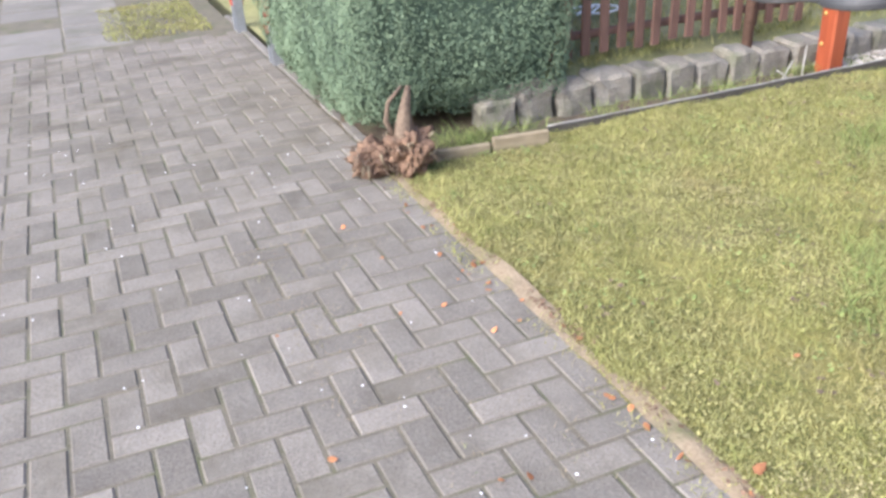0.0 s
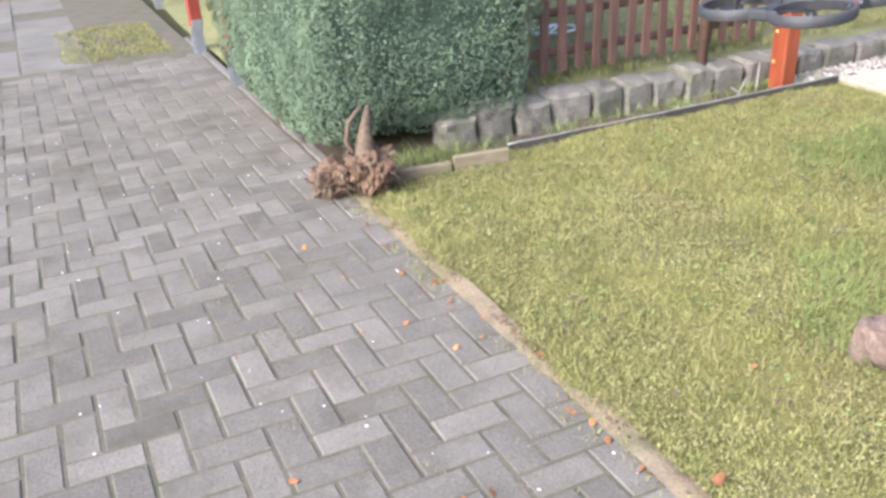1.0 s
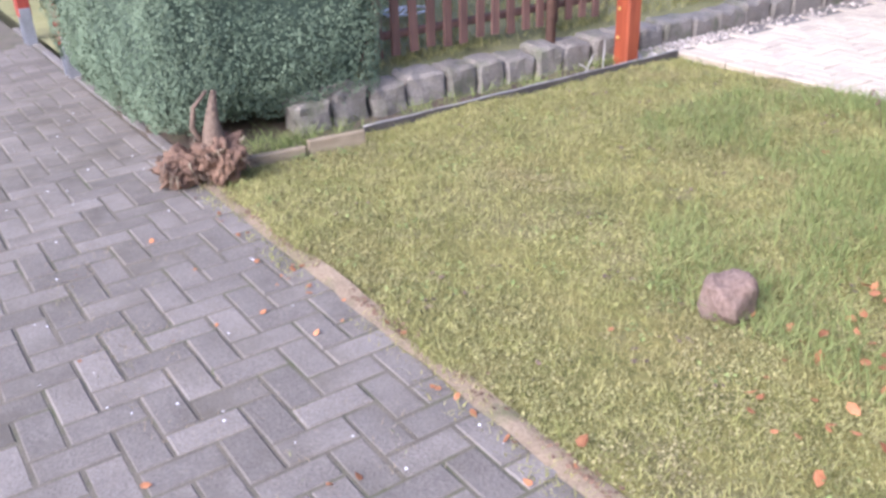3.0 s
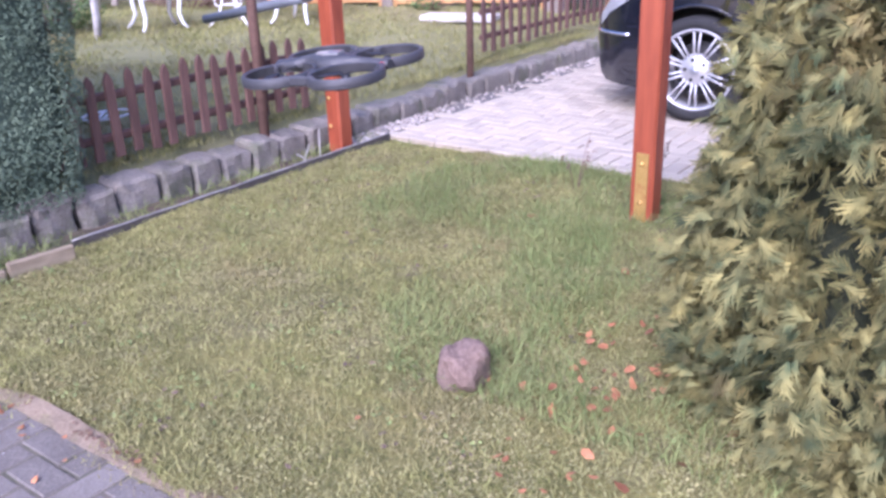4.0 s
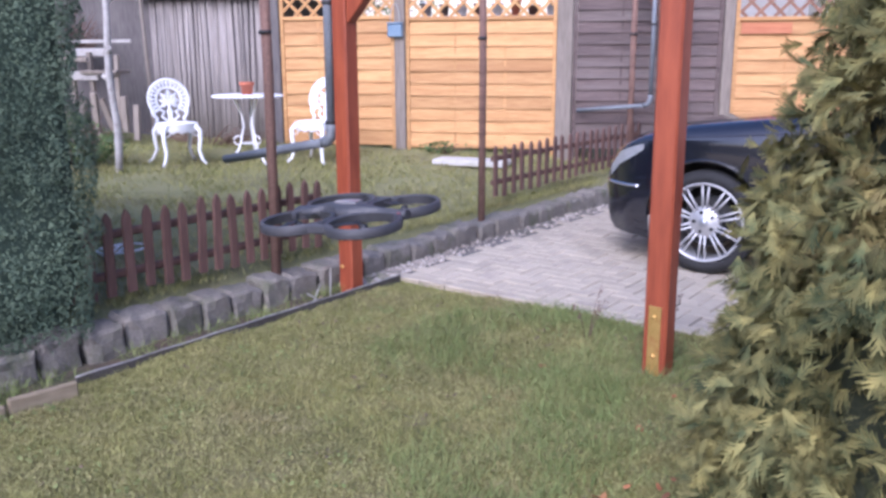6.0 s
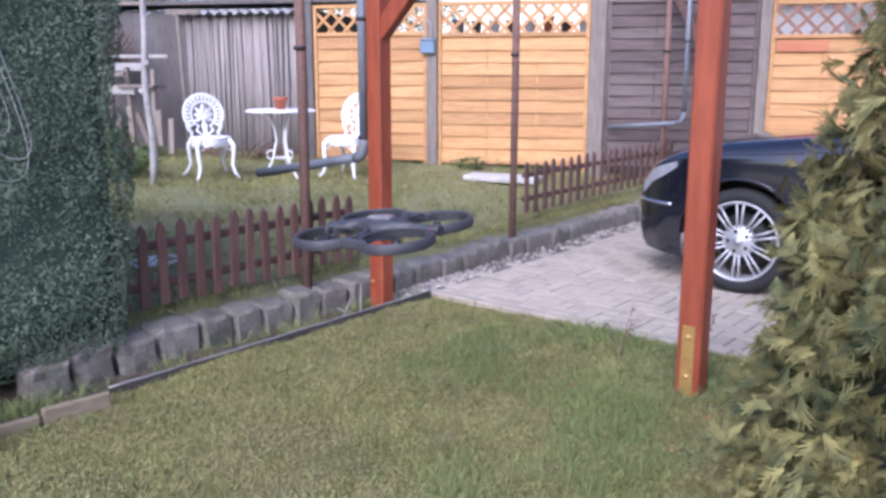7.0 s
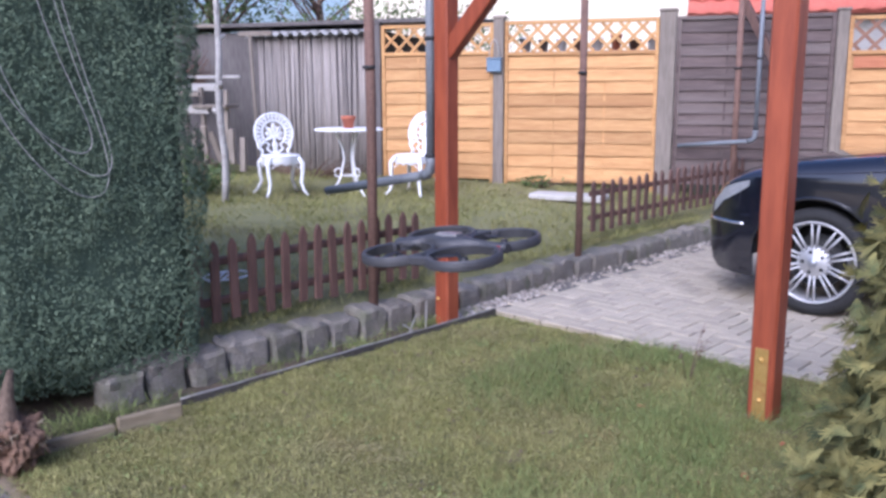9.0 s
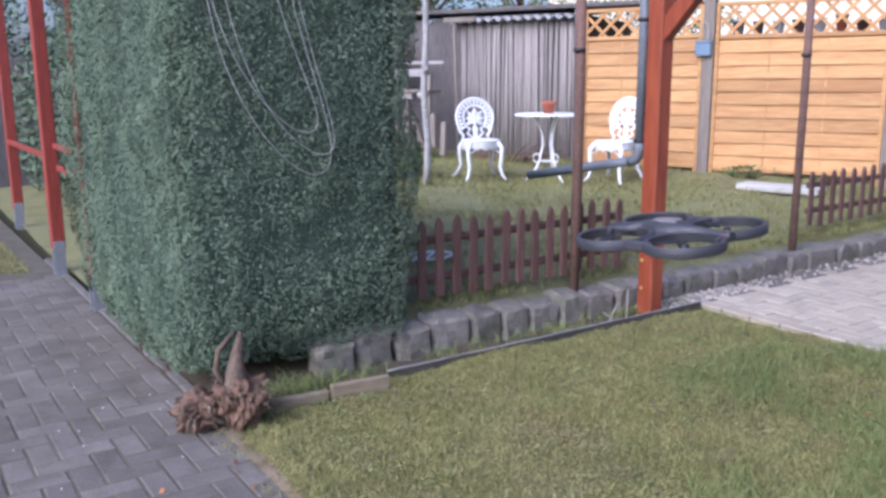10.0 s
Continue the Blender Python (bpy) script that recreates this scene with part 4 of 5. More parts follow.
# ---- red posts along the path ----
def red_post(x, y, label, h):
    p = thing("painted_post", pose(x, y, 0), label, "post", "red posts along the path")
    bm = bmesh.new()
    bx(bm, (0, 0, 0.2 + h / 2), (0.09, 0.09, h), 0.006)
    part("timber", bm, M["red_paint"], p)
    bm = bmesh.new()
    for sy in (-1, 1):
        bx(bm, (0, sy * 0.049, 0.13), (0.075, 0.006, 0.26), 0.001)
    bx(bm, (0, 0, 0.1), (0.05, 0.092, 0.006), 0.001)
    bx(bm, (0, 0, 0.05), (0.03, 0.03, 0.1), 0.002)
    part("post_shoe", bm, M["zinc"], p, "grey galvanised steel post shoe")
    return p
red_post(1.04, 5.56, "red-painted timber post on a galvanised shoe beside the hedge", 2.2)
red_post(1.03, 6.72, "red-painted timber post on a galvanised shoe beside the path", 2.2)
red_post(1.10, 9.1, "red-painted timber post on a galvanised shoe further down the path", 2.2)
for y0, y1, z, lab in ((5.7, 6.72, 0.95, "thin red rail between the path posts"), (5.66, 6.6, 0.8, "thin red rail between the path posts"), (6.8, 9.05, 0.85, "thin red rail between the path posts")):
    r = thing("rail", pose(1.06, (y0 + y1) / 2, z), lab, "rail", "rails between the red posts")
    bm = bmesh.new()
    bx(bm, (0, 0, 0), (0.03, y1 - y0, 0.04), 0.004)
    part("timber", bm, M["red_paint"], r)

# ---- white garden furniture ----
def bar(bm, a, b, r=0.008, seg=6):
    tube(bm, [a, b], r, seg)

def arc(cx, cz, r, a0, a1, n, y=0.0, rz=None):
    rz = rz or r
    return [(cx + r * math.cos(a0 + (a1 - a0) * i / n), y, cz + rz * math.sin(a0 + (a1 - a0) * i / n)) for i in range(n + 1)]

def garden_chair(m, label):
    """Cast chair; it faces -y."""
    c = thing("garden_chair", m, label, "chair", "white garden chairs")
    bm = bmesh.new()
    prof = [(0.0001, 0.43), (0.17, 0.428), (0.205, 0.425), (0.215, 0.415), (0.21, 0.405), (0.0001, 0.408)]
    lathe(bm, prof, 28)
    part("seat", bm, M["white_paint"], c)
    bm = bmesh.new()
    lathe(bm, [(0.2, 0.408), (0.21, 0.34), (0.2, 0.335), (0.192, 0.405)], 28, None, False)
    for k in range(14):
        a = 2 * math.pi * k / 14
        tube(bm, [(0.203 * math.cos(a + 0.1 * q), 0.203 * math.sin(a + 0.1 * q), 0.355 - 0.03 * math.sin(math.pi * q / 4)) for q in range(5)], 0.007, 5)
    part("apron", bm, M["white_paint"], c, "pierced scrolled apron")
    for sx in (-1, 1):
        for sy in (-1, 1):
            bm = bmesh.new()
            out = 1.0 if sy < 0 else 1.1
            tube(bm, [(sx * 0.15, sy * 0.14, 0.40), (sx * 0.19, sy * 0.17, 0.34), (sx * 0.185, sy * 0.175, 0.24), (sx * 0.17, sy * 0.17, 0.14), (sx * 0.19 * out, sy * 0.19 * out, 0.05), (sx * 0.225 * out, sy * 0.225 * out, 0.0)], 0.027, 8, 0.014)
            lg = part("leg", bm, M["white_paint"], c)
            bm = bmesh.new()
            tube(bm, [(sx * (0.15 - 0.035 * math.cos(a)), sy * 0.165, 0.33 - 0.035 * math.sin(a)) for a in (k * 0.5 for k in range(11))], 0.006, 5)
            part("scroll", bm, M["white_paint"], lg)
    # round pierced back, leaning back a little
    back = Matrix.Translation((0, 0.19, 0.43)) @ Matrix.Rotation(radians(-10), 4, "X")
    def add(bm, name, label=""):
        bmesh.ops.transform(bm, matrix=back, verts=bm.verts)
        part(name, bm, M["white_paint"], c, label)
    cz, R = 0.225, 0.21
    bm = bmesh.new()
    tube(bm, arc(0, cz, R, -0.75, math.pi + 0.75, 40), 0.015, 6)
    tube(bm, arc(0, cz, R * 0.86, -0.75, math.pi + 0.75, 36), 0.007, 6)
    tube(bm, arc(0, cz, R * 0.62, -0.75, math.pi + 0.75, 32), 0.014, 6)
    for k in range(23):
        a = -0.7 + (math.pi + 1.4) * k / 22
        tube(bm, [(R * math.cos(a) + 0.013 * math.cos(q), 0, cz + R * math.sin(a) + 0.013 * math.sin(q)) for q in (j * 1.05 for j in range(7))], 0.006, 4)
    add(bm, "back_rim", "scalloped pierced rim")
    for k in range(19):
        a = -0.7 + (math.pi + 1.4) * k / 18
        bm = bmesh.new()
        tube(bm, [(R * 0.62 * math.cos(a), 0, cz + R * 0.62 * math.sin(a)), (R * 0.97 * math.cos(a), 0, cz + R * 0.97 * math.sin(a))], 0.021, 5, 0.013, 0.5)
        add(bm, "petal")
    for a, L, w in ((90, 0.12, 0.024), (50, 0.11, 0.02), (130, 0.11, 0.02), (15, 0.09, 0.02), (165, 0.09, 0.02), (-25, 0.09, 0.018), (205, 0.09, 0.018), (-90, 0.14, 0.026)):
        d = Vector((math.cos(radians(a)), 0, math.sin(radians(a))))
        p0 = Vector((0, 0, cz - 0.03))
        bm = bmesh.new()
        tube(bm, [p0, p0 + d * L * 0.5, p0 + d * L * 1.15], w * 1.25, 6, w * 0.9, 0.4)
        tube(bm, [p0 + d * L * 0.7 + Vector((w * 1.2 * math.cos(q), 0, w * 1.2 * math.sin(q))) for q in (j * 0.9 for j in range(8))], 0.006, 4)
        add(bm, "leaf_ornament")
    bm = bmesh.new()
    bx(bm, (0, 0, 0.05), (0.05, 0.012, 0.14), 0.003)
    add(bm, "back_stem")
    for sx in (-1, 1):
        bm = bmesh.new()
        tube(bm, [(sx * 0.15, 0, -0.01), (sx * 0.14, 0, 0.03), (sx * 0.175, 0, 0.07), (sx * 0.19, 0, 0.11), (sx * 0.16, 0, 0.12)], 0.018, 6, 0.014)
        add(bm, "back_upright")
        bm = bmesh.new()
        tube(bm, [(sx * 0.03, 0, 0.0), (sx * 0.09, 0, 0.05), (sx * 0.06, 0, 0.1), (sx * 0.11, 0, 0.13)], 0.015, 6, 0.012)
        add(bm, "back_scroll")
    return c
garden_chair(pose(5.22, 7.19, garden_z(5.2, 7.2) + 0.03, 0, 0, -20) @ Matrix.Scale(0.95, 4), "white ornate cast garden chair with a round pierced back")
garden_chair(pose(6.28, 6.32, garden_z(6.28, 6.32) + 0.03, 0, 0, -78) @ Matrix.Scale(0.97, 4), "white ornate cast garden chair turned towards the table")

def bistro_table(m):
    t = thing("bistro_table", m, "round white cast garden table on three scrolled legs", "table")
    bm = bmesh.new()
    lathe(bm, [(0.0001, 0.70), (0.325, 0.70), (0.342, 0.695), (0.345, 0.68), (0.335, 0.672), (0.0001, 0.676)], 36)
    for k in range(36):
        a = 2 * math.pi * k / 36
        lathe(bm, [(0.0001, 0), (0.018, 0.003), (0.018, 0.02), (0.0001, 0.024)], 6, Matrix.Translation((0.34 * math.cos(a), 0.34 * math.sin(a), 0.672)))
    part("tabletop", bm, M["white_paint"], t)
    for k in range(3):
        a = 2 * math.pi * k / 3 + 0.5
        ca, sa = math.cos(a), math.sin(a)
        bm = bmesh.new()
        tube(bm, [(r * ca, r * sa, z) for r, z in ((0.15, 0.68), (0.11, 0.6), (0.07, 0.5), (0.055, 0.38), (0.08, 0.28), (0.09, 0.22), (0.12, 0.14), (0.19, 0.05), (0.24, 0.0))], 0.014, 7, 0.012)
        lg = part("leg", bm, M["white_paint"], t)
        bm = bmesh.new()
        tube(bm, [((0.12 + 0.04 * math.cos(q)) * ca, (0.12 + 0.04 * math.cos(q)) * sa, 0.24 + 0.045 * math.sin(q)) for q in (j * 0.5 for j in range(13))], 0.008, 5)
        part("scroll", bm, M["white_paint"], lg)
    bm = bmesh.new()
    lathe(bm, [(0.08, 0.2), (0.09, 0.207), (0.08, 0.214), (0.075, 0.207), (0.08, 0.2)], 18, None, False)
    part("brace_ring", bm, M["white_paint"], t)
table_z = garden_z(5.85, 6.85)
bistro_table(pose(5.85, 6.85, table_z))
pot = thing("flower_pot", pose(5.83, 6.83, table_z + 0.70), "small terracotta flower pot standing on the white table", "flower pot")
bm = bmesh.new()
lathe(bm, [(0.05, 0), (0.065, 0.09), (0.074, 0.09), (0.076, 0.125), (0.066, 0.125), (0.06, 0.09), (0.0001, 0.088)], 20)
part("pot", bm, M["terracotta"], pot)
slab = thing("stone_slab", pose(7.3, 5.08, garden_z(7.3, 5.08) - 0.01, 0, 0, -74), "pale stone slab lying on the grass by the fence", "slab")
bm = bmesh.new()
bx(bm, (0, 0, 0.045), (0.78, 0.3, 0.065), 0.012)
part("slab", bm, M["pale_slab"], slab)
frame_ob = thing("wire_basket", pose(2.93, 4.66, garden_z(2.9, 4.6) + 0.02), "white painted metal frame lying in the grass", "frame")
bm = bmesh.new()
tube(bm, [(0.16 * math.cos(a), 0.12 * math.sin(a), 0.02) for a in (k * 2 * math.pi / 16 for k in range(17))], 0.008, 5)
for k in (-1, 0, 1):
    tube(bm, [(-0.13 + k * 0.05, -0.08, 0.02), (k * 0.06 + 0.04, 0.09, 0.02)], 0.007, 5)
part("bars", bm, M["white_plain"], frame_ob)

# ---- car ----
def car():
    c = thing("car", pose(6.21, 1.88, 0.03), "black parked saloon car with silver multi-spoke alloy wheels", "car")
    AX, R, AR = (0.0, -2.8), 0.338, 0.395      # axles, tyre and arch radius
    W = 0.9
    def top(y):
        return float(np.interp(y, [-3.85, -3.75, -3.5, -2.95, -2.35, -1.4, -0.75, -0.3, 0.15, 0.42, 0.64, 0.76, 0.84], [0.70, 0.95, 1.03, 1.07, 1.42, 1.45, 1.075, 1.035, 0.985, 0.925, 0.83, 0.70, 0.52]))
    def half(y):
        return W * float(np.interp(y, [-3.85, -3.6, -3.0, -0.2, 0.3, 0.56, 0.74, 0.84], [0.72, 0.92, 0.985, 1.0, 0.985, 0.93, 0.80, 0.62]))
    def low(y):
        z = float(np.interp(y, [-3.85, -3.5, 0.4, 0.7, 0.84], [0.42, 0.22, 0.18, 0.2, 0.36]))
        for a in AX:
            if abs(y - a) < AR:
                z = max(z, R + math.sqrt(AR * AR - (y - a) ** 2) - 0.005)
        return z
    ys = sorted(set([round(v, 3) for v in np.linspace(-3.85, 0.84, 96)] + [round(a + s * AR * math.cos(t), 3) for a in AX for s in (-1, 1) for t in np.linspace(0, math.pi / 2, 9)]))
    def ring(y):
        h, w, lo = top(y), half(y), low(y)
        sh = min(0.84, h - 0.06)          # shoulder line
        belt = h - 0.035 if h < 1.09 else 0.98
        pts = []
        for k in range(8):
            z = lo + (sh - lo) * k / 7
            tuck = 0.05 * max(0, (0.42 - z) / 0.3) ** 1.5
            bulge = 0.012 * math.sin(math.pi * min(1, max(0, (z - 0.3) / 0.5)))
            pts.append((w - tuck + bulge - 0.012, z))
        if h < 1.09:
            for k in range(1, 7):
                a = k / 6 * math.pi / 2
                pts.append((w * 0.84 + (w * 0.16 - 0.012) * math.cos(a), sh + (h - 0.03 - sh) * math.sin(a)))
            pts += [(w * 0.55, h - 0.008), (w * 0.25, h), (0.0, h + 0.003)]
        else:
            for k in range(1, 7):
                q = k / 6
                pts.append((w - 0.012 - 0.05 * min(1, q * 3) - 0.17 * q * (h - sh) / 0.6, sh + (h - 0.06 - sh) * q))
            pts += [(w * 0.66, h - 0.02), (w * 0.35, h), (0.0, h + 0.005)]
        return pts
    bm = bmesh.new()
    rows = []
    for y in ys:
        p = ring(y)
        full = [(-x, z) for x, z in p] + [(x, z) for x, z in p[-2::-1]]
        rows.append([bm.verts.new((x, y, z)) for x, z in full])
    for a, b in zip(rows, rows[1:]):
        for k in range(len(a) - 1):
            bm.faces.new((a[k], b[k], b[k + 1], a[k + 1])).smooth = True
    bm.faces.new(rows[0])
    bm.faces.new(rows[-1][::-1])
    part("body", bm, M["black_paint"], c)
    # windows of the cabin, just proud of the body
    for sx in (-1, 1):
        bm = bmesh.new()
        out = [(-2.75, 1.0), (-2.35, 1.3), (-1.55, 1.33), (-0.95, 1.02)]
        vs = []
        for y, z in out:
            r = ring(y)
            x = np.interp(z, [q[1] for q in r[7:14]], [q[0] for q in r[7:14]]) + 0.006
            vs.append(bm.verts.new((sx * x, y, z)))
        bm.faces.new(vs)
        part("side_window", bm, M["car_glass"], c)
    # arch liners
    for a in AX:
        for sx in (-1, 1):
            bm = bmesh.new()
            seg = 20
            r0 = [[bm.verts.new((sx * (W - 0.03 - 0.36 * j), a + (AR + 0.004) * math.cos(t), R + (AR + 0.004) * math.sin(t))) for t in (math.pi * k / seg for k in range(seg + 1))] for j in (0, 1)]
            for k in range(seg):
                bm.faces.new((r0[0][k], r0[0][k + 1], r0[1][k + 1], r0[1][k]))
            bm.faces.new(r0[1])
            part("arch_liner", bm, M["tyre"], c, "black plastic wheel arch liner")
            bm = bmesh.new()
            tube(bm, [(sx * (half(a) - 0.008), a + (AR + 0.008) * math.cos(t), R + (AR + 0.008) * math.sin(t)) for t in (0.25 + (math.pi - 0.5) * k / 24 for k in range(25))], 0.010, 6)
            part("arch_lip", bm, M["black_paint"], c)
    # wheels
    for a in AX:
        for sx in (-1, 1):
            wm = Matrix.Translation((sx * (W - 0.02), a, R - 0.0)) @ Matrix.Rotation(sx * math.pi / 2, 4, "Y")
            w = new("wheel")
            w.parent, w.matrix_basis = c, wm
            bm = bmesh.new()
            lathe(bm, [(0.262, -0.2), (0.29, -0.215), (0.328, -0.2), (R, -0.17), (R, -0.04), (0.33, -0.01), (0.295, 0.005), (0.268, 0.0), (0.258, -0.02), (0.258, -0.2), (0.262, -0.2)], 48, None, False)
            part("tyre", bm, M["tyre"], w)
            bm = bmesh.new()
            lathe(bm, [(0.259, -0.19), (0.259, 0.0), (0.252, 0.004), (0.243, -0.008), (0.235, -0.03), (0.235, -0.19), (0.259, -0.19)], 48, None, False)
            part("rim", bm, M["alloy"], w)
            for k in range(10):
                for o in (-1, 1):
                    bm = bmesh.new()
                    ang = 2 * math.pi * k / 10
                    d, n = Vector((math.cos(ang), math.sin(ang), 0)), Vector((-math.sin(ang), math.cos(ang), 0))
                    tube(bm, [d * 0.085 + n * o * 0.012 + Vector((0, 0, -0.018)), d * 0.16 + n * o * 0.016 + Vector((0, 0, -0.014)), d * 0.242 + n * o * 0.022 + Vector((0, 0, -0.012))], 0.0085, 6, 0.0075)
                    part("spoke", bm, M["alloy"], w)
            bm = bmesh.new()
            lathe(bm, [(0.105, -0.06), (0.105, -0.022), (0.095, -0.012), (0.045, -0.016), (0.038, -0.006), (0.0001, -0.004)], 30)
            part("hub", bm, M["alloy"], w)
            bm = bmesh.new()
            lathe(bm, [(0.03, -0.006), (0.028, 0.001), (0.0001, 0.002)], 20)
            part("hub_cap", bm, M["zinc"], w, "plain grey hub cap")
            for k in range(5):
                ang = 2 * math.pi * k / 5 + 0.3
                bm = bmesh.new()
                lathe(bm, [(0.012, -0.02), (0.012, -0.0105), (0.0001, -0.0105)], 8, Matrix.Translation((0.066 * math.cos(ang), 0.066 * math.sin(ang), 0)))
                part("wheel_bolt", bm, M["dark_metal"], w)
            bm = bmesh.new()
            lathe(bm, [(0.17, -0.12), (0.17, -0.10), (0.0001, -0.10)], 30)
            part("brake_disc", bm, M["dark_metal"], w)
    # headlights, bumper strips
    for sx in (-1, 1):
        bm = bmesh.new()
        loops = []
        for y in np.linspace(0.44, 0.80, 10):
            h, w = top(y), half(y)
            f = (y - 0.44) / 0.36
            zc, hh = h - 0.115 - 0.01 * f, 0.007 + 0.036 * math.sin(math.pi * min(1, 0.1 + 0.75 * f))
            loop = []
            for j in range(5):
                z = zc + hh * (j / 2 - 1)
                rg = ring(y)
                x = float(np.interp(z, [q[1] for q in rg[:14]], [q[0] for q in rg[:14]])) + 0.006
                loop.append(bm.verts.new((sx * x, y, z)))
            loops.append(loop)
        for p, q in zip(loops, loops[1:]):
            for j in range(4):
                bm.faces.new((p[j], p[j + 1], q[j + 1], q[j])).smooth = True
        part("headlight", bm, M["lamp_glass"], c, "clear headlight lens")
        bm = bmesh.new()
        tube(bm, [(sx * (half(y) + 0.002), y, 0.535 - 0.0 * y) for y in np.linspace(0.46, 0.79, 9)], 0.011, 6)
        part("bumper_strip", bm, M["chrome"], c, "thin chrome bumper strip")
        bm = bmesh.new()
        tube(bm, [(sx * (half(y) - 0.012 + 0.004), y, 0.50 - 0.006 * math.cos(9 * y)) for y in np.linspace(0.42, 0.79, 10)], 0.004, 5)
        part("bumper_seam", bm, M["dark_metal"], c)
    for sx in (-1, 1):
        bm = bmesh.new()
        tube(bm, [(sx * half(y) * 0.86, y, top(y) - 0.018) for y in np.linspace(-0.75, 0.58, 14)], 0.0035, 5)
        part("bonnet_seam", bm, M["dark_metal"], c, "dark bonnet shut line")
car()

# ---- quadcopter ----
def quadcopter():
    q = thing("quadcopter", Matrix.Translation((2.155, 1.985, 0.887)) @ Matrix.Rotation(radians(-5.0), 4, (0.735, 0.678, 0)) @ Matrix.Rotation(radians(2.0), 4, (0.678, -0.735, 0)) @ pose(0, 0, 0, 0, 0, 9), "black foam-ringed quadcopter drone hovering over the lawn", "drone")
    D, RO, RI = 0.133, 0.131, 0.113
    cs = [(sx * D, sy * D) for sx in (-1, 1) for sy in (-1, 1)]
    for x, y in cs:
        bm = bmesh.new()
        lathe(bm, [(RI + 0.006, -0.018), (RO - 0.006, -0.018), (RO - 0.001, -0.014), (RO, 0.0), (RO - 0.002, 0.012), (RO - 0.006, 0.017), (RI + 0.005, 0.017), (RI + 0.001, 0.013), (RI + 0.006, -0.018)], 64, Matrix.Translation((x, y, 0)), False)
        for f in bm.faces:
            f.smooth = False
        part("foam_ring", bm, M["foam"], q, "matt black foam guard ring")
    for a, b in ((0, 1), (2, 3), (0, 2), (1, 3)):
        (x0, y0), (x1, y1) = cs[a], cs[b]
        bm = bmesh.new()
        mx, my = (x0 + x1) / 2, (y0 + y1) / 2
        if abs(mx) < 1e-6:
            bx(bm, (mx, my + math.copysign(0.075, my), 0), (0.13, 0.016, 0.028), 0.006)
        else:
            bx(bm, (mx + math.copysign(0.075, mx), my, 0), (0.016, 0.13, 0.034), 0.006)
        part("foam_bridge", bm, M["foam"], q)
    # shell: a long body with a saddle towards the four rings
    bm = bmesh.new()
    rows = []
    for i in range(25):
        y = -0.225 + 0.455 * i / 24
        reach = RO * RO - (abs(y) - D) ** 2     # the flanks follow the rings' curves
        w = 0.012 + (D - math.sqrt(reach) if reach > 0 else D)
        w = min(w, 0.058) if abs(y) < D else (0.020 if y < 0 else 0.034)
        h = 0.021 + 0.026 * math.exp(-((y - 0.02) / 0.13) ** 2)
        lo = -0.012 - 0.024 * math.exp(-(y / 0.10) ** 2)
        row = []
        for k in range(13):
            a = math.pi * k / 12
            row.append(bm.verts.new((w * math.cos(a), y, 0.004 + (h - 0.004) * math.sin(a) ** 0.8)))
        for k in range(1, 8):
            a = math.pi + math.pi * k / 8
            row.append(bm.verts.new((w * math.cos(a), y, 0.004 + (0.004 - lo) * math.sin(a))))
        rows.append(row)
    for a, b in zip(rows, rows[1:]):
        n = len(a)
        for k in range(n):
            bm.faces.new((a[k], a[(k + 1) % n], b[(k + 1) % n], b[k])).smooth = True
    bm.faces.new(rows[0])
    bm.faces.new(rows[-1][::-1])
    part("hull", bm, M["foam"], q, "smooth dark grey hull")
    bm = bmesh.new()
    pr = [(-0.02, -0.035), (0.02, -0.035), (0.03, 0.02), (0.014, 0.06), (-0.014, 0.06), (-0.03, 0.02)]
    top = [bm.verts.new((x, y, 0.0515 - 4.0 * x * x - 1.0 * y * y)) for x, y in pr]
    bot = [bm.verts.new((x, y, 0.036 - 4.0 * x * x - 1.0 * y * y)) for x, y in pr]
    bm.faces.new(top)
    bm.faces.new(bot[::-1])
    for k in range(6):
        bm.faces.new((top[k], top[(k + 1) % 6], bot[(k + 1) % 6], bot[k]))
    part("top_panel", bm, M["drone_silver"], q, "glossy grey top panel")
    for sx in (-1, 1):
        bm = bmesh.new()
        bx(bm, (sx * 0.019, -0.195, 0.006), (0.006, 0.024, 0.018), 0.002)
        part("decal", bm, M["red_lamp"], q, "small red marking on the nose")
    for x, y in cs:
        bm = bmesh.new()
        tube(bm, [(x * 0.25, y * 0.25, -0.01), (x * 0.95, y * 0.95, -0.018)], 0.006, 8)
        arm = part("arm", bm, M["drone_black"], q, "thin black carbon arm")
        bm = bmesh.new()
        lathe(bm, [(0.010, -0.03), (0.015, -0.022), (0.016, 0.0), (0.012, 0.012), (0.0001, 0.014)], 14, Matrix.Translation((x, y, -0.01)))
        part("motor", bm, M["drone_black"], arm)
        bm = bmesh.new()
        ang = 0.7 + x * 9 + y * 4
        for s in (-1, 1):
            d = Vector((math.cos(ang), math.sin(ang), 0)) * s
            n = Vector((-d.y, d.x, 0))
            o = Vector((x, y, 0.008))
            vs = [o + d * 0.008 - n * 0.006, o + d * 0.05 - n * 0.012 + Vector((0, 0, .003)), o + d * 0.096 - n * 0.006, o + d * 0.096 + n * 0.004, o + d * 0.05 + n * 0.010 - Vector((0, 0, .003)), o + d * 0.008 + n * 0.006]
            a = [bm.verts.new(p) for p in vs]
            b = [bm.verts.new(p + Vector((0, 0, 0.0016))) for p in vs]
            bm.faces.new(a)
            bm.faces.new(b[::-1])
            for k in range(6):
                bm.faces.new((a[k], a[(k + 1) % 6], b[(k + 1) % 6], b[k]))
        part("propeller", bm, M["drone_black"], arm)
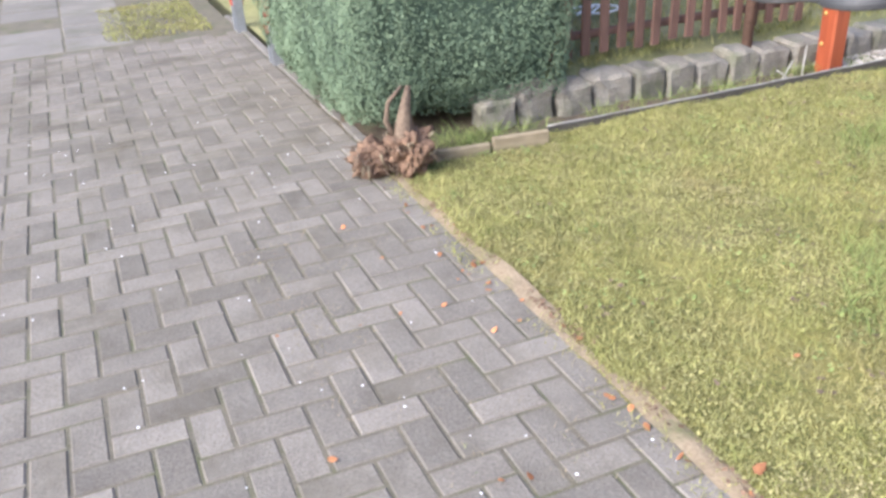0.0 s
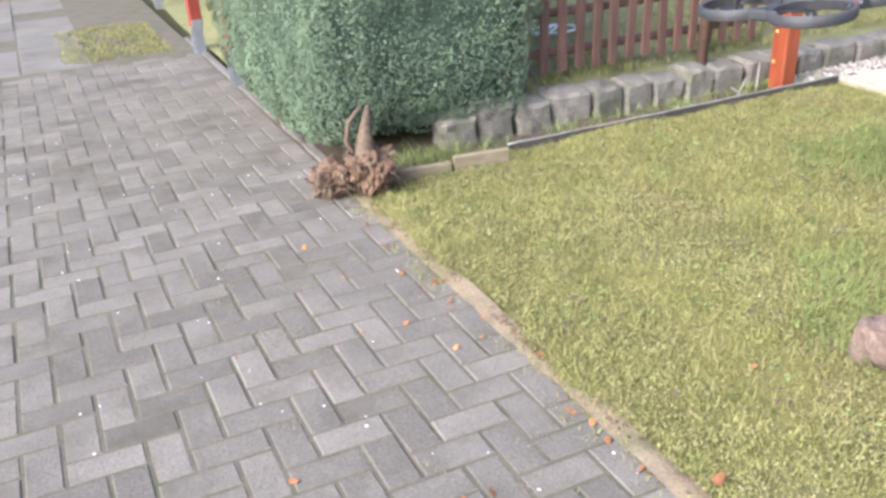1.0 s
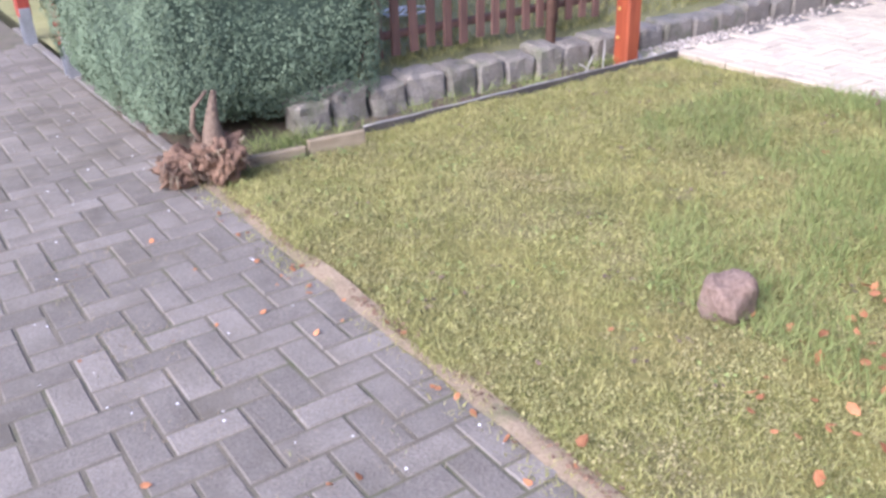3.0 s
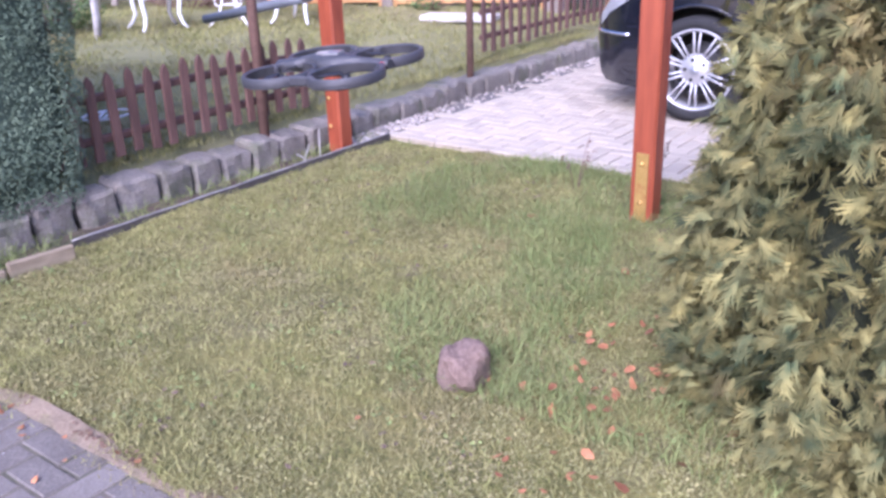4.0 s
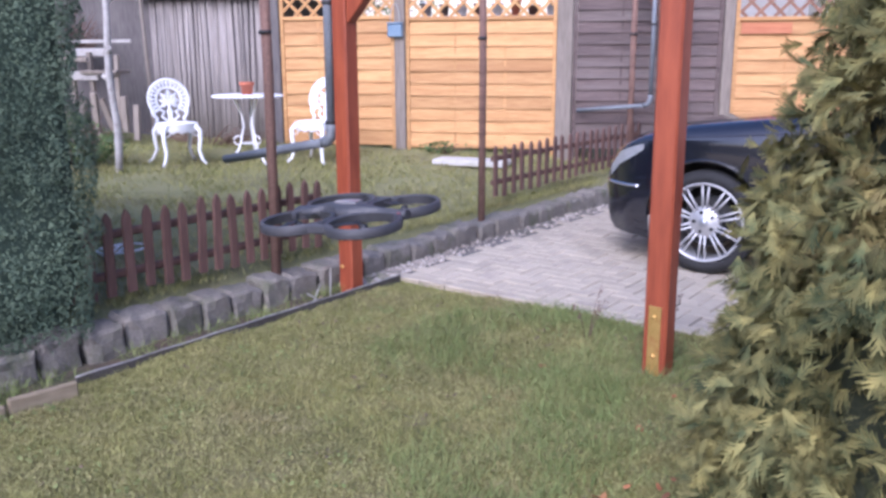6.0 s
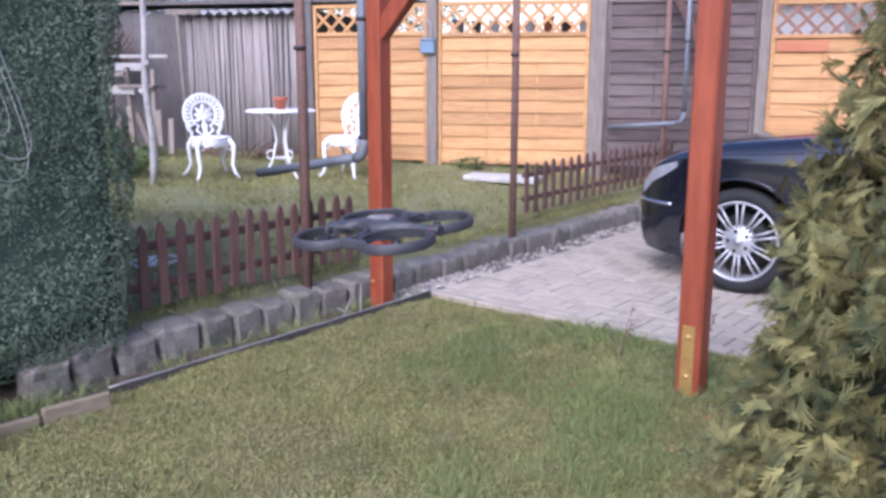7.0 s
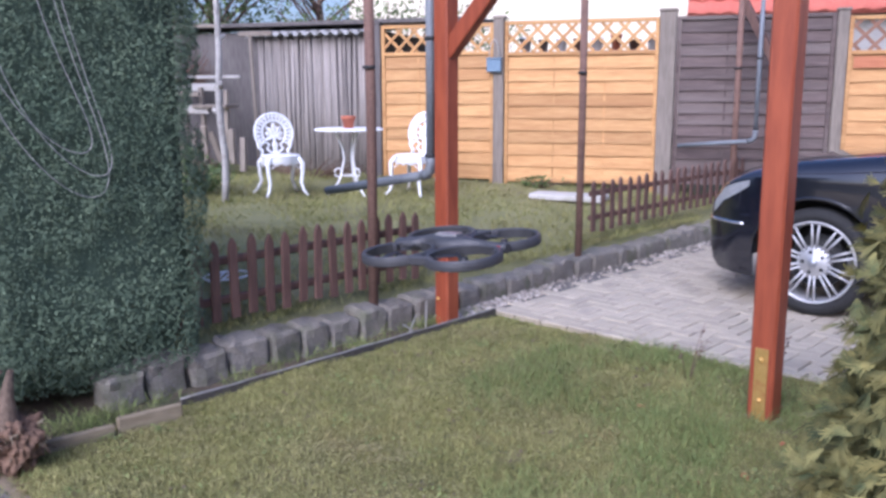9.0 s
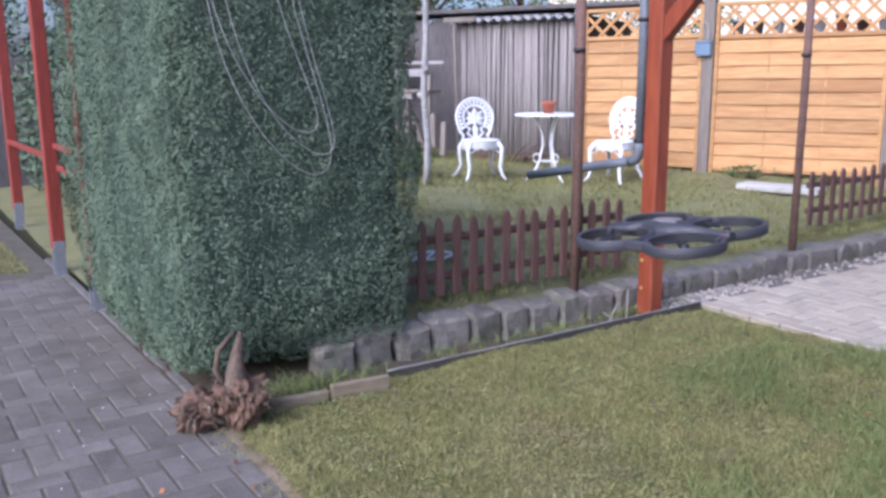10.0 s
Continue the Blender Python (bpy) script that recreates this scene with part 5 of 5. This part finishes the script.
        bm = bmesh.new()
        bx(bm, (x, y, -0.032), (0.008, 0.008, 0.022), 0.002)
        part("foot", bm, M["drone_black"], arm)
quadcopter()

# ---- shed and clutter at the back ----
def shed():
    s = thing("shed", fence_pose(1.5), "old garden shed clad with weathered grey reed slats under corrugated roofing", "shed")
    L = 1.55
    bm = bmesh.new()
    bx(bm, (L / 2 + 1.5, -1.1, 1.2), (L + 3.0, 2.0, 1.9), 0.01)
    part("wall", bm, M["shed_dark"], s, "dark timber shed wall")
    r = random.Random(12)
    x = 0.02
    while x < L:
        w = r.uniform(0.022, 0.034)
        bm = bmesh.new()
        lathe(bm, [(w / 2, 0.34), (w / 2, 2.07 + r.uniform(-0.02, 0.02))], 7)
        part("reed", bm, M["reed"], s, at=pose(x, -0.08 + r.uniform(-0.008, 0.008), 0, r.uniform(-.4, .4), r.uniform(-1.2, 1.2), 0))
        x += w * 0.66
    bm = bmesh.new()
    n = 90
    prev = None
    for i in range(n + 1):
        xx = -0.05 + (L + 0.15) * i / n
        zz = 2.13 + 0.025 * math.sin(i * 2 * math.pi / 7)
        cur = [bm.verts.new((xx, y, zz + dz)) for y, dz in ((0.06, -0.01), (-1.4, 0.16))] + [bm.verts.new((xx, y, zz + dz - 0.014)) for y, dz in ((0.06, -0.01), (-1.4, 0.16))]
        if prev:
            bm.faces.new((prev[0], cur[0], cur[1], prev[1])).smooth = True
            bm.faces.new((prev[2], prev[3], cur[3], cur[2])).smooth = True
            bm.faces.new((prev[0], prev[2], cur[2], cur[0]))
        prev = cur
    part("roof_sheet", bm, M["corrugated"], s, "grey corrugated roof sheet")
    bm = bmesh.new()
    bx(bm, (1.5, -1.2, 2.23), (5.2, 2.2, 0.05), 0.008, Matrix.Rotation(radians(-3), 4, "X"))
    part("roof", bm, M["shed_dark"], s, "dark felt roof")
shed()

def plank(name, m, size, material, label, cat, group=""):
    p = thing(name, m, label, cat, group)
    bm = bmesh.new()
    bx(bm, (0, 0, 0), size, 0.006)
    part("timber", bm, material, p)
    return p
plank("post", fence_pose(2.95, 1.30, 0.25) @ pose(0, 0, 0, 0, 2, 0), (0.035, 0.03, 1.6), M["grey_wood"], "grey timber upright leaning at the shed", "post")
plank("board", fence_pose(2.90, 2.11, 0.26), (0.45, 0.03, 0.06), M["grey_wood"], "pale board on top of an upright", "board")
plank("board", fence_pose(3.76, 2.16, 0.9), (1.5, 0.03, 0.035), M["grey_wood"], "thin horizontal lath by the shed", "board")
plank("board", fence_pose(3.86, 1.40, 0.8), (1.0, 0.05, 0.05), M["grey_wood"], "grey horizontal lath of an old rack", "board")
plank("board", fence_pose(3.56, 1.22, 0.7), (0.5, 0.03, 0.10), M["birch"], "pale board of an old rack", "board")
plank("board", fence_pose(3.28, 1.26, 0.6), (0.45, 0.3, 0.04), M["grey_wood"], "weathered shelf board beside the shed", "board")
for s, zz in ((3.45, 0.95), (3.75, 0.98), (4.0, 0.95), (4.3, 1.0), (4.6, 0.95)):
    plank("post", fence_pose(s - 0.34, zz - 0.05, 0.65) @ pose(0, 0, 0, 0, (s * 37) % 7 - 3, 0), (0.05, 0.05, 1.1), M["grey_wood"], "grey weathered rack post", "post", "rack posts")
plank("board", fence_pose(3.41, 1.60, 0.55), (0.9, 0.03, 0.04), M["birch"], "pale horizontal lath of the old rack", "board")
plank("board", fence_pose(3.51, 1.48, 0.6), (0.6, 0.03, 0.09), M["birch"], "pale short board of the old rack", "board")
r = random.Random(21)
for k in range(12):
    plank("firewood", fence_pose(2.9 + 0.13 * k, 0.72 + r.uniform(-0.05, 0.1), 0.62 + r.uniform(-.1, .1)) @ pose(0, 0, 0, r.uniform(-12, 12), r.uniform(-14, 14), 0), (0.07, 0.05, r.uniform(0.35, 0.6)), M["grey_wood"], "split grey firewood leaning against the rack", "firewood", "firewood")

# shelf with stored pots behind the trellis
shelf = thing("garden_shelf", fence_pose(-0.95, 0, -0.55), "weathered grey plank shelf standing behind the trellis fence", "shelf")
bm = bmesh.new()
bx(bm, (0, 0, 1.86), (1.7, 0.26, 0.03), 0.005)
part("board", bm, M["grey_wood"], shelf)
for sx in (-0.78, 0.78):
    for sy in (-0.1, 0.1):
        bm = bmesh.new()
        bx(bm, (sx, sy, 0.92), (0.05, 0.05, 1.85), 0.004)
        part("leg", bm, M["grey_wood"], shelf)
r = random.Random(33)
for k, (tone, word) in enumerate((("white_plain", "white"), ("brown_wood", "dark brown"), ("terracotta", "terracotta"), ("white_plain", "white"), ("rust", "brown"), ("white_plain", "white"), ("dark_slat", "dark grey"), ("zinc", "grey zinc"))):
    hh, rr = r.uniform(0.09, 0.19), r.uniform(0.06, 0.085)
    p = thing("plant_pot", fence_pose(-1.70 + 0.21 * k, 1.875, -0.55 + r.uniform(-.03, .03)), "empty %s plant pot stored on the shelf" % word, "plant pot", "stored plant pots")
    bm = bmesh.new()
    lathe(bm, [(rr * 0.72, 0), (rr * 0.95, hh * 0.86), (rr * 1.05, hh * 0.86), (rr * 1.06, hh), (rr * 0.96, hh), (rr * 0.68, 0.012), (0.0001, 0.012)], 18)
    part("pot", bm, M[tone], p)

trunk = thing("bare_tree", pose(4.60, 7.27, garden_z(4.6, 7.27) - 0.05), "slender pale grey tree trunk at the end of the garden", "tree")
bm = bmesh.new()
tube(bm, [(0.015 * math.sin(i * 1.1), 0.012 * math.cos(i * 1.7), i * 0.25) for i in range(12)], 0.036, 9, 0.026)
part("trunk", bm, M["birch"], trunk)
for k, z in enumerate((0.9, 1.15, 1.6)):
    bm = bmesh.new()
    a = 2.2 + k * 2.0
    tube(bm, [(0, 0, z), (0.08 * math.cos(a), 0.08 * math.sin(a), z + 0.05)], 0.03, 7, 0.022)
    part("limb_stub", bm, M["birch"], trunk)

def shrub(m, label, n, rx, ry, rz, s0, s1, material, twigs=40, cat="shrub"):
    p = thing("shrub", m, label, cat)
    u = rng.normal(0, 1, (n, 3))
    u /= np.linalg.norm(u, axis=1, keepdims=True)
    rad = rng.uniform(0.35, 1.0, n) ** 0.5
    pos = u * rad[:, None] * np.array([rx, ry, rz])
    k = np.array([noise.noise(Vector(v) * 3.0) for v in pos])
    pos = pos[(k > -0.25) & (pos[:, 2] > -rz * 0.9)]
    nn = len(pos)
    pos[:, 2] += rz * 0.95
    tv = [(-0.4, 0, 0), (0, -1.0, 0.15), (0.4, 0, 0), (0, 1.0, -0.1)]
    v, f = spread(tv, [(0, 1, 2, 3)], frames_of(pos, rng.normal(0, 1, (nn, 3)) + np.array([0, 0, 0.4]), rng.uniform(0, 6, nn), rng.uniform(s0, s1, nn)))
    part("leaves", quick_mesh("leaves", v, f, material), None, p)["kind"] = "stuff"
    rr = random.Random(int(n + rx * 100))
    bm = bmesh.new()
    for _ in range(twigs):
        a = rr.uniform(0, 6.28)
        e = Vector((rx * math.cos(a) * rr.uniform(.3, 1), ry * math.sin(a) * rr.uniform(.3, 1), rz * rr.uniform(0.8, 2.0)))
        tube(bm, [(0.1 * e.x, 0.1 * e.y, 0), (0.5 * e.x, 0.5 * e.y, 0.6 * e.z), tuple(e)], 0.008, 5, 0.002)
    part("twig_tangle", bm, M["twig"], p)["kind"] = "stuff"
shrub(pose(4.55, 7.9, garden_z(4.5, 7.9)), "low green shrub beside the rack", 2600, 0.5, 0.5, 0.26, 0.015, 0.035, M["shrub"])
shrub(fence_pose(3.9, 1.35, 0.3), "tangle of bare brown vine twigs over the rack", 200, 0.5, 0.3, 0.3, 0.01, 0.02, M["twig"], 160)
shrub(fence_pose(2.2, 0.35, 0.35), "dry brown stems along the shed wall", 160, 0.9, 0.12, 0.16, 0.01, 0.02, M["twig"], 60)
shrub(fence_pose(-0.6, 0.36, 0.22), "low green weeds at the foot of the fence", 420, 0.32, 0.12, 0.07, 0.012, 0.03, M["shrub"], 10)

# ---- neighbouring houses and trees beyond the fence ----
def house(m, w, d, hw, hr, label, wall, overhang=0.4, windows=()):
    """Front wall along x at y = 0, ridge along x; tiled roof."""
    h = thing("house", m, label, "house")
    bm = bmesh.new()
    bx(bm, (0, d / 2, hw / 2), (w, d, hw), 0.01)
    part("wall", bm, wall, h)
    pitch = math.atan2(hr, d / 2)
    L = math.hypot(hr, d / 2) + overhang
    for side in (0, 1):
        bm = bmesh.new()
        nx, ny = int((w + 2 * overhang) / 0.075), int(L / 0.33)
        for j in range(ny):
            y0, y1 = j * 0.33, j * 0.33 + 0.36
            row0, row1 = [], []
            for i in range(nx + 1):
                x = -w / 2 - overhang + i * 0.075
                zz = 0.025 * math.sin(i * math.pi / 2)
                row0.append(bm.verts.new((x, y0, zz + 0.045)))
                row1.append(bm.verts.new((x, y1, zz + 0.01)))
            lip = [bm.verts.new((v.co.x, v.co.y, v.co.z - 0.04)) for v in row0]
            for i in range(nx):
                bm.faces.new((row0[i], row0[i + 1], row1[i + 1], row1[i])).smooth = True
                bm.faces.new((lip[i], lip[i + 1], row0[i + 1], row0[i]))
        bx(bm, (0, L / 2, -0.03), (w + 2 * overhang, L, 0.05), 0)
        mm = Matrix.Translation((0, 0 if side == 0 else d, hw)) @ Matrix.Rotation(0 if side == 0 else math.pi, 4, "Z") @ Matrix.Rotation(pitch, 4, "X") @ Matrix.Translation((0, -overhang, 0.06))
        bmesh.ops.transform(bm, matrix=mm, verts=bm.verts)
        part("roof", bm, M["roof_tile"], h, "red clay tiled roof slope")["kind"] = "stuff"
    for sx in (-1, 1):
        bm = bmesh.new()
        a = [bm.verts.new((sx * (w / 2 - dx), y, z)) for dx in (0, 0.25) for y, z in ((0, hw), (d, hw), (d / 2, hw + hr))]
        bm.faces.new(a[:3])
        bm.faces.new(a[3:][::-1])
        for k in range(3):
            bm.faces.new((a[k], a[(k + 1) % 3], a[3 + (k + 1) % 3], a[3 + k]))
        part("gable", bm, wall, h)
    for x, z, ww, hh in windows:
        wn_ = new("window")
        wn_.parent, wn_.matrix_basis = h, Matrix.Translation((x, -0.02, z))
        bm = bmesh.new()
        for dx, dz, sx, sz in ((0, hh / 2, ww + .1, .07), (0, -hh / 2, ww + .1, .07), (-ww / 2, 0, .07, hh - .07), (ww / 2, 0, .07, hh - .07), (0, 0, .05, hh - .07)):
            bx(bm, (dx, 0, dz), (sx, 0.08, sz), 0.005)
        part("frame", bm, M["white_plain"], wn_)
        bm = bmesh.new()
        bx(bm, (0, 0.02, 0), (ww, 0.02, hh), 0)
        part("pane", bm, M["win"], wn_)
    return h
FA = FANG - 180
house(pose(15.2, 5.6, 0.2, 0, 0, FA), 3.4, 4, 2.75, 2.2, "low grey outbuilding with a red clay tiled roof behind the fence", M["concrete"])
house(pose(17.5, 14.0, 0.2, 0, 0, FA), 9, 8, 6.0, 3, "cream plastered house behind the garden fence", M["plaster"])
house(pose(20, -1, 0.2, 0, 0, FA), 9, 8, 5.2, 3, "cream plastered house with tiled roof beyond the driveway", M["plaster"], 0.4, ((-2, 3.2, 1.1, 1.2), (2, 3.2, 1.1, 1.2)))

# unseen house, added so that the car paint has a white wall to reflect
house(pose(1.5, -9.5, 0.0, 0, 0, 180), 12, 8, 3.2, 3, "white plastered house added unseen behind the viewer for reflections", M["white_plain"], 0.4, ((-2.5, 1.5, 1.2, 1.2), (2.5, 1.5, 1.2, 1.2)))

def tree(m, label, h, r, n, material, leafy=True):
    t = thing("tree", m, label, "tree", "trees beyond the garden")
    rr = random.Random(int(h * 100 + n))
    bm = bmesh.new()
    tube(bm, [(0, 0, -0.2), (0.05, 0.02, h * 0.35), (0.0, 0.08, h * 0.75)], 0.13, 8, 0.04)
    part("trunk", bm, M["bark"], t)
    tips = []
    bm = bmesh.new()
    for k in range(26):
        a, z = rr.uniform(0, 6.28), h * rr.uniform(0.2, 0.7)
        e = Vector((r * math.cos(a) * rr.uniform(.5, 1), r * math.sin(a) * rr.uniform(.5, 1), z + h * rr.uniform(.12, .3)))
        tube(bm, [(0, 0, z), (e.x * .5, e.y * .5, z + (e.z - z) * .6), tuple(e)], 0.035, 5, 0.006)
        for _ in range(6):
            b = Vector((0, 0, z)).lerp(e, rr.uniform(.4, 1))
            f = b + Vector((rr.uniform(-.5, .5), rr.uniform(-.5, .5), rr.uniform(0, .6))) * r * .45
            tube(bm, [tuple(b), tuple(f)], 0.009, 4, 0.003)
            tips.append(f)
    part("branchwork", bm, M["twig"], t)["kind"] = "stuff"
    if leafy:
        tp = np.array([tuple(p) for p in tips])
        pos = tp[rng.integers(0, len(tp), n)] + rng.normal(0, r * 0.13, (n, 3))
        tv = [(-0.45, 0, 0), (0, -1.0, 0.15), (0.45, 0, 0), (0, 1.0, -0.1)]
        v, f = spread(tv, [(0, 1, 2, 3)], frames_of(pos, rng.normal(0, 1, (n, 3)) + np.array([0, 0, .5]), rng.uniform(0, 6, n), rng.uniform(0.03, 0.07, n)))
        part("crown", quick_mesh("crown", v, f, material), None, t)["kind"] = "stuff"
tree(pose(8.5, 13.5, 0.2), "green garden tree behind the shed", 4.2, 1.7, 7000, M["shrub"])
tree(pose(6.6, 14.5, 0.2), "green garden tree behind the shed", 3.9, 1.8, 7000, M["shrub"])
tree(pose(10.5, 13.0, 0.2), "bare brown garden tree behind the shed", 4.4, 1.6, 10, M["twig"], False)
tree(pose(3.4, 13.6, 0.2), "bare brown garden tree at the end of the path", 4.4, 1.9, 10, M["twig"], False)
tree(pose(0.2, 15.5, 0.2), "dark green tree at the end of the path", 5.0, 2.2, 9000, M["leaf"])
tree(pose(-3.5, 15.0, 0.2), "dark green tree at the end of the path", 5.0, 2.4, 9000, M["leaf"])
shrub(pose(2.0, 7.6, 0.05), "dark evergreen shrub beside the path", 5200, 0.6, 0.9, 0.62, 0.02, 0.045, M["leaf"], 60)
shrub(pose(1.9, 10.2, 0.05), "tall dark evergreen shrub at the far path end", 6500, 0.7, 1.2, 1.0, 0.025, 0.055, M["leaf"], 60)
shrub(fence_pose(2.6, 0.9, -3.6), "tangled brown and green shrubs behind the shed", 5200, 2.6, 0.9, 1.05, 0.025, 0.06, M["shrub"], 220)
shrub(fence_pose(5.6, 0.5, -1.6), "tangled brown shrubs beside the shed", 2600, 1.5, 0.9, 1.15, 0.02, 0.05, M["shrub"], 260)
shrub(pose(0.2, 13.4, 0.0), "wide dark evergreen shrub closing the path end", 9000, 2.6, 0.8, 1.6, 0.03, 0.07, M["leaf"], 80)
back = thing("boundary_fence", pose(1.5, 12.6, 0), "dark timber boundary fence closing the far end of the garden", "fence")
for k in range(34):
    bm = bmesh.new()
    bx(bm, (-4.9 + 0.3 * k, 0, 0.85), (0.28, 0.03, 1.7), 0.006)
    part("board", bm, M["shed_dark"], back)

# ---- paving blocks, last ----
def block_mesh(name, lx, ly, h, gap, bev):
    """A block as a slab with chamfered top edges; its middle at the origin, its top at z = 0."""
    hx, hy = lx / 2 - gap / 2, ly / 2 - gap / 2
    v = [(s * hx, t * hy, -h) for s, t in ((-1, -1), (1, -1), (1, 1), (-1, 1))]
    v += [(s * hx, t * hy, -bev) for s, t in ((-1, -1), (1, -1), (1, 1), (-1, 1))]
    v += [(s * (hx - bev), t * (hy - bev), 0) for s, t in ((-1, -1), (1, -1), (1, 1), (-1, 1))]
    f = [(0, 1, 5, 4), (1, 2, 6, 5), (2, 3, 7, 6), (3, 0, 4, 7), (4, 5, 9, 8), (5, 6, 10, 9), (6, 7, 11, 10), (7, 4, 8, 11), (8, 9, 10, 11)]
    return v, f

def lay(parent, spots, lx, ly, material, near, r):
    """spots: (x, y, along_y). The ones that near() picks become parts of their own, the rest one joined part."""
    bv, bf = block_mesh("b", lx, ly, 0.04, 0.008, 0.0045)
    me = quick_mesh("paving_block", bv, bf, material)
    rest, own = [], 0
    for x, y, turn in spots:
        m = pose(x, y, 0.004 + r.uniform(-0.0025, 0.0025), r.uniform(-.5, .5), r.uniform(-.5, .5), (90 if turn else 0) + r.uniform(-.7, .7))
        if near(x, y) and own < 240:
            part("paving_block", me, material, parent, at=Matrix.Translation((-parent.location.x, -parent.location.y, -parent.location.z)) @ m)
            own += 1
        else:
            rest.append(np.array(m))
    v, f = spread(bv, bf, rest)
    part("paving_blocks", quick_mesh("paving_blocks", v, f, material), None, parent)["kind"] = "stuff"

def herringbone(x0, x1, y0, y1, ox, oy, u=0.1):
    """Blocks of 2 u by u; where one would cross x0 or x1, its half that lies inside."""
    out, halves = [], []
    for j in range(int((y0 - oy) / u) - 3, int((y1 - oy) / u) + 3):
        for i in range(int((x0 - ox) / u) - 3, int((x1 - ox) / u) + 3):
            k = (i - j) % 4
            if k == 3:
                x, y, t = ox + (i + 1) * u, oy + (j + 0.5) * u, False
            elif k == 2:
                x, y, t = ox + (i + 0.5) * u, oy + (j + 1) * u, True
            else:
                continue
            if not y0 < y < y1:
                continue
            reach = u / 2 if t else u
            if x - reach > x0 - 0.01 and x + reach < x1 + 0.01:
                out.append((x, y, t))
            elif not t and abs(x - x1) < 0.02:
                halves.append((x - u / 2, y, False))
            elif not t and abs(x - x0) < 0.02:
                halves.append((x + u / 2, y, False))
    return out, halves

path, drive = bpy.data.objects["path"], bpy.data.objects["driveway"]
blocks, halves = herringbone(-3.585, 1.015, 0.3, 6.75, -0.385, 2.45)
lay(path, blocks, 0.2, 0.1, M["paver"], lambda x, y: -0.7 < x < 1.1 and 1.0 < y < 4.4, random.Random(2))
lay(path, halves, 0.1, 0.1, M["paver"], lambda x, y: 1.0 < y < 4.4, random.Random(3))
blocks, halves = herringbone(4.22, 9.02, -1.6, 3.45, 4.22, 3.42)
lay(drive, blocks, 0.2, 0.1, M["drive_paver"], lambda x, y: x < 5.8 and 1.0 < y < 3.6, random.Random(5))
lay(drive, halves, 0.1, 0.1, M["drive_paver"], lambda x, y: x < 5.8 and 1.0 < y < 3.6, random.Random(6))
lay(drive, [(4.17, 3.36 - 0.2 * k, True) for k in range(26)], 0.2, 0.1, M["drive_paver"], lambda x, y: y > 1.0, random.Random(7))
for ob in list(drive.children):
    ob.location.z += 0.026
for i in range(12):
    for j in range(8):
        x, y = 0.25 - 0.5 * i, 7.05 + 0.5 * j
        bv, bf = block_mesh("s", 0.5, 0.5, 0.04, 0.014, 0.006)
        part("slab", quick_mesh("slab", bv, bf, M["slab"]), None, path, at=pose(x - 0.25, y, 0.004 + 0.004 * math.sin(i * 3 + j), 0, 0, 0.6 * math.sin(i + 2 * j)))
for j in range(8):
    bv, bf = block_mesh("k", 0.06, 0.5, 0.14, 0.006, 0.006)
    part("kerb", quick_mesh("kerb", bv, bf, M["slab"]), None, path, at=pose(1.055, 3.65 + 0.5 * j, 0.008))
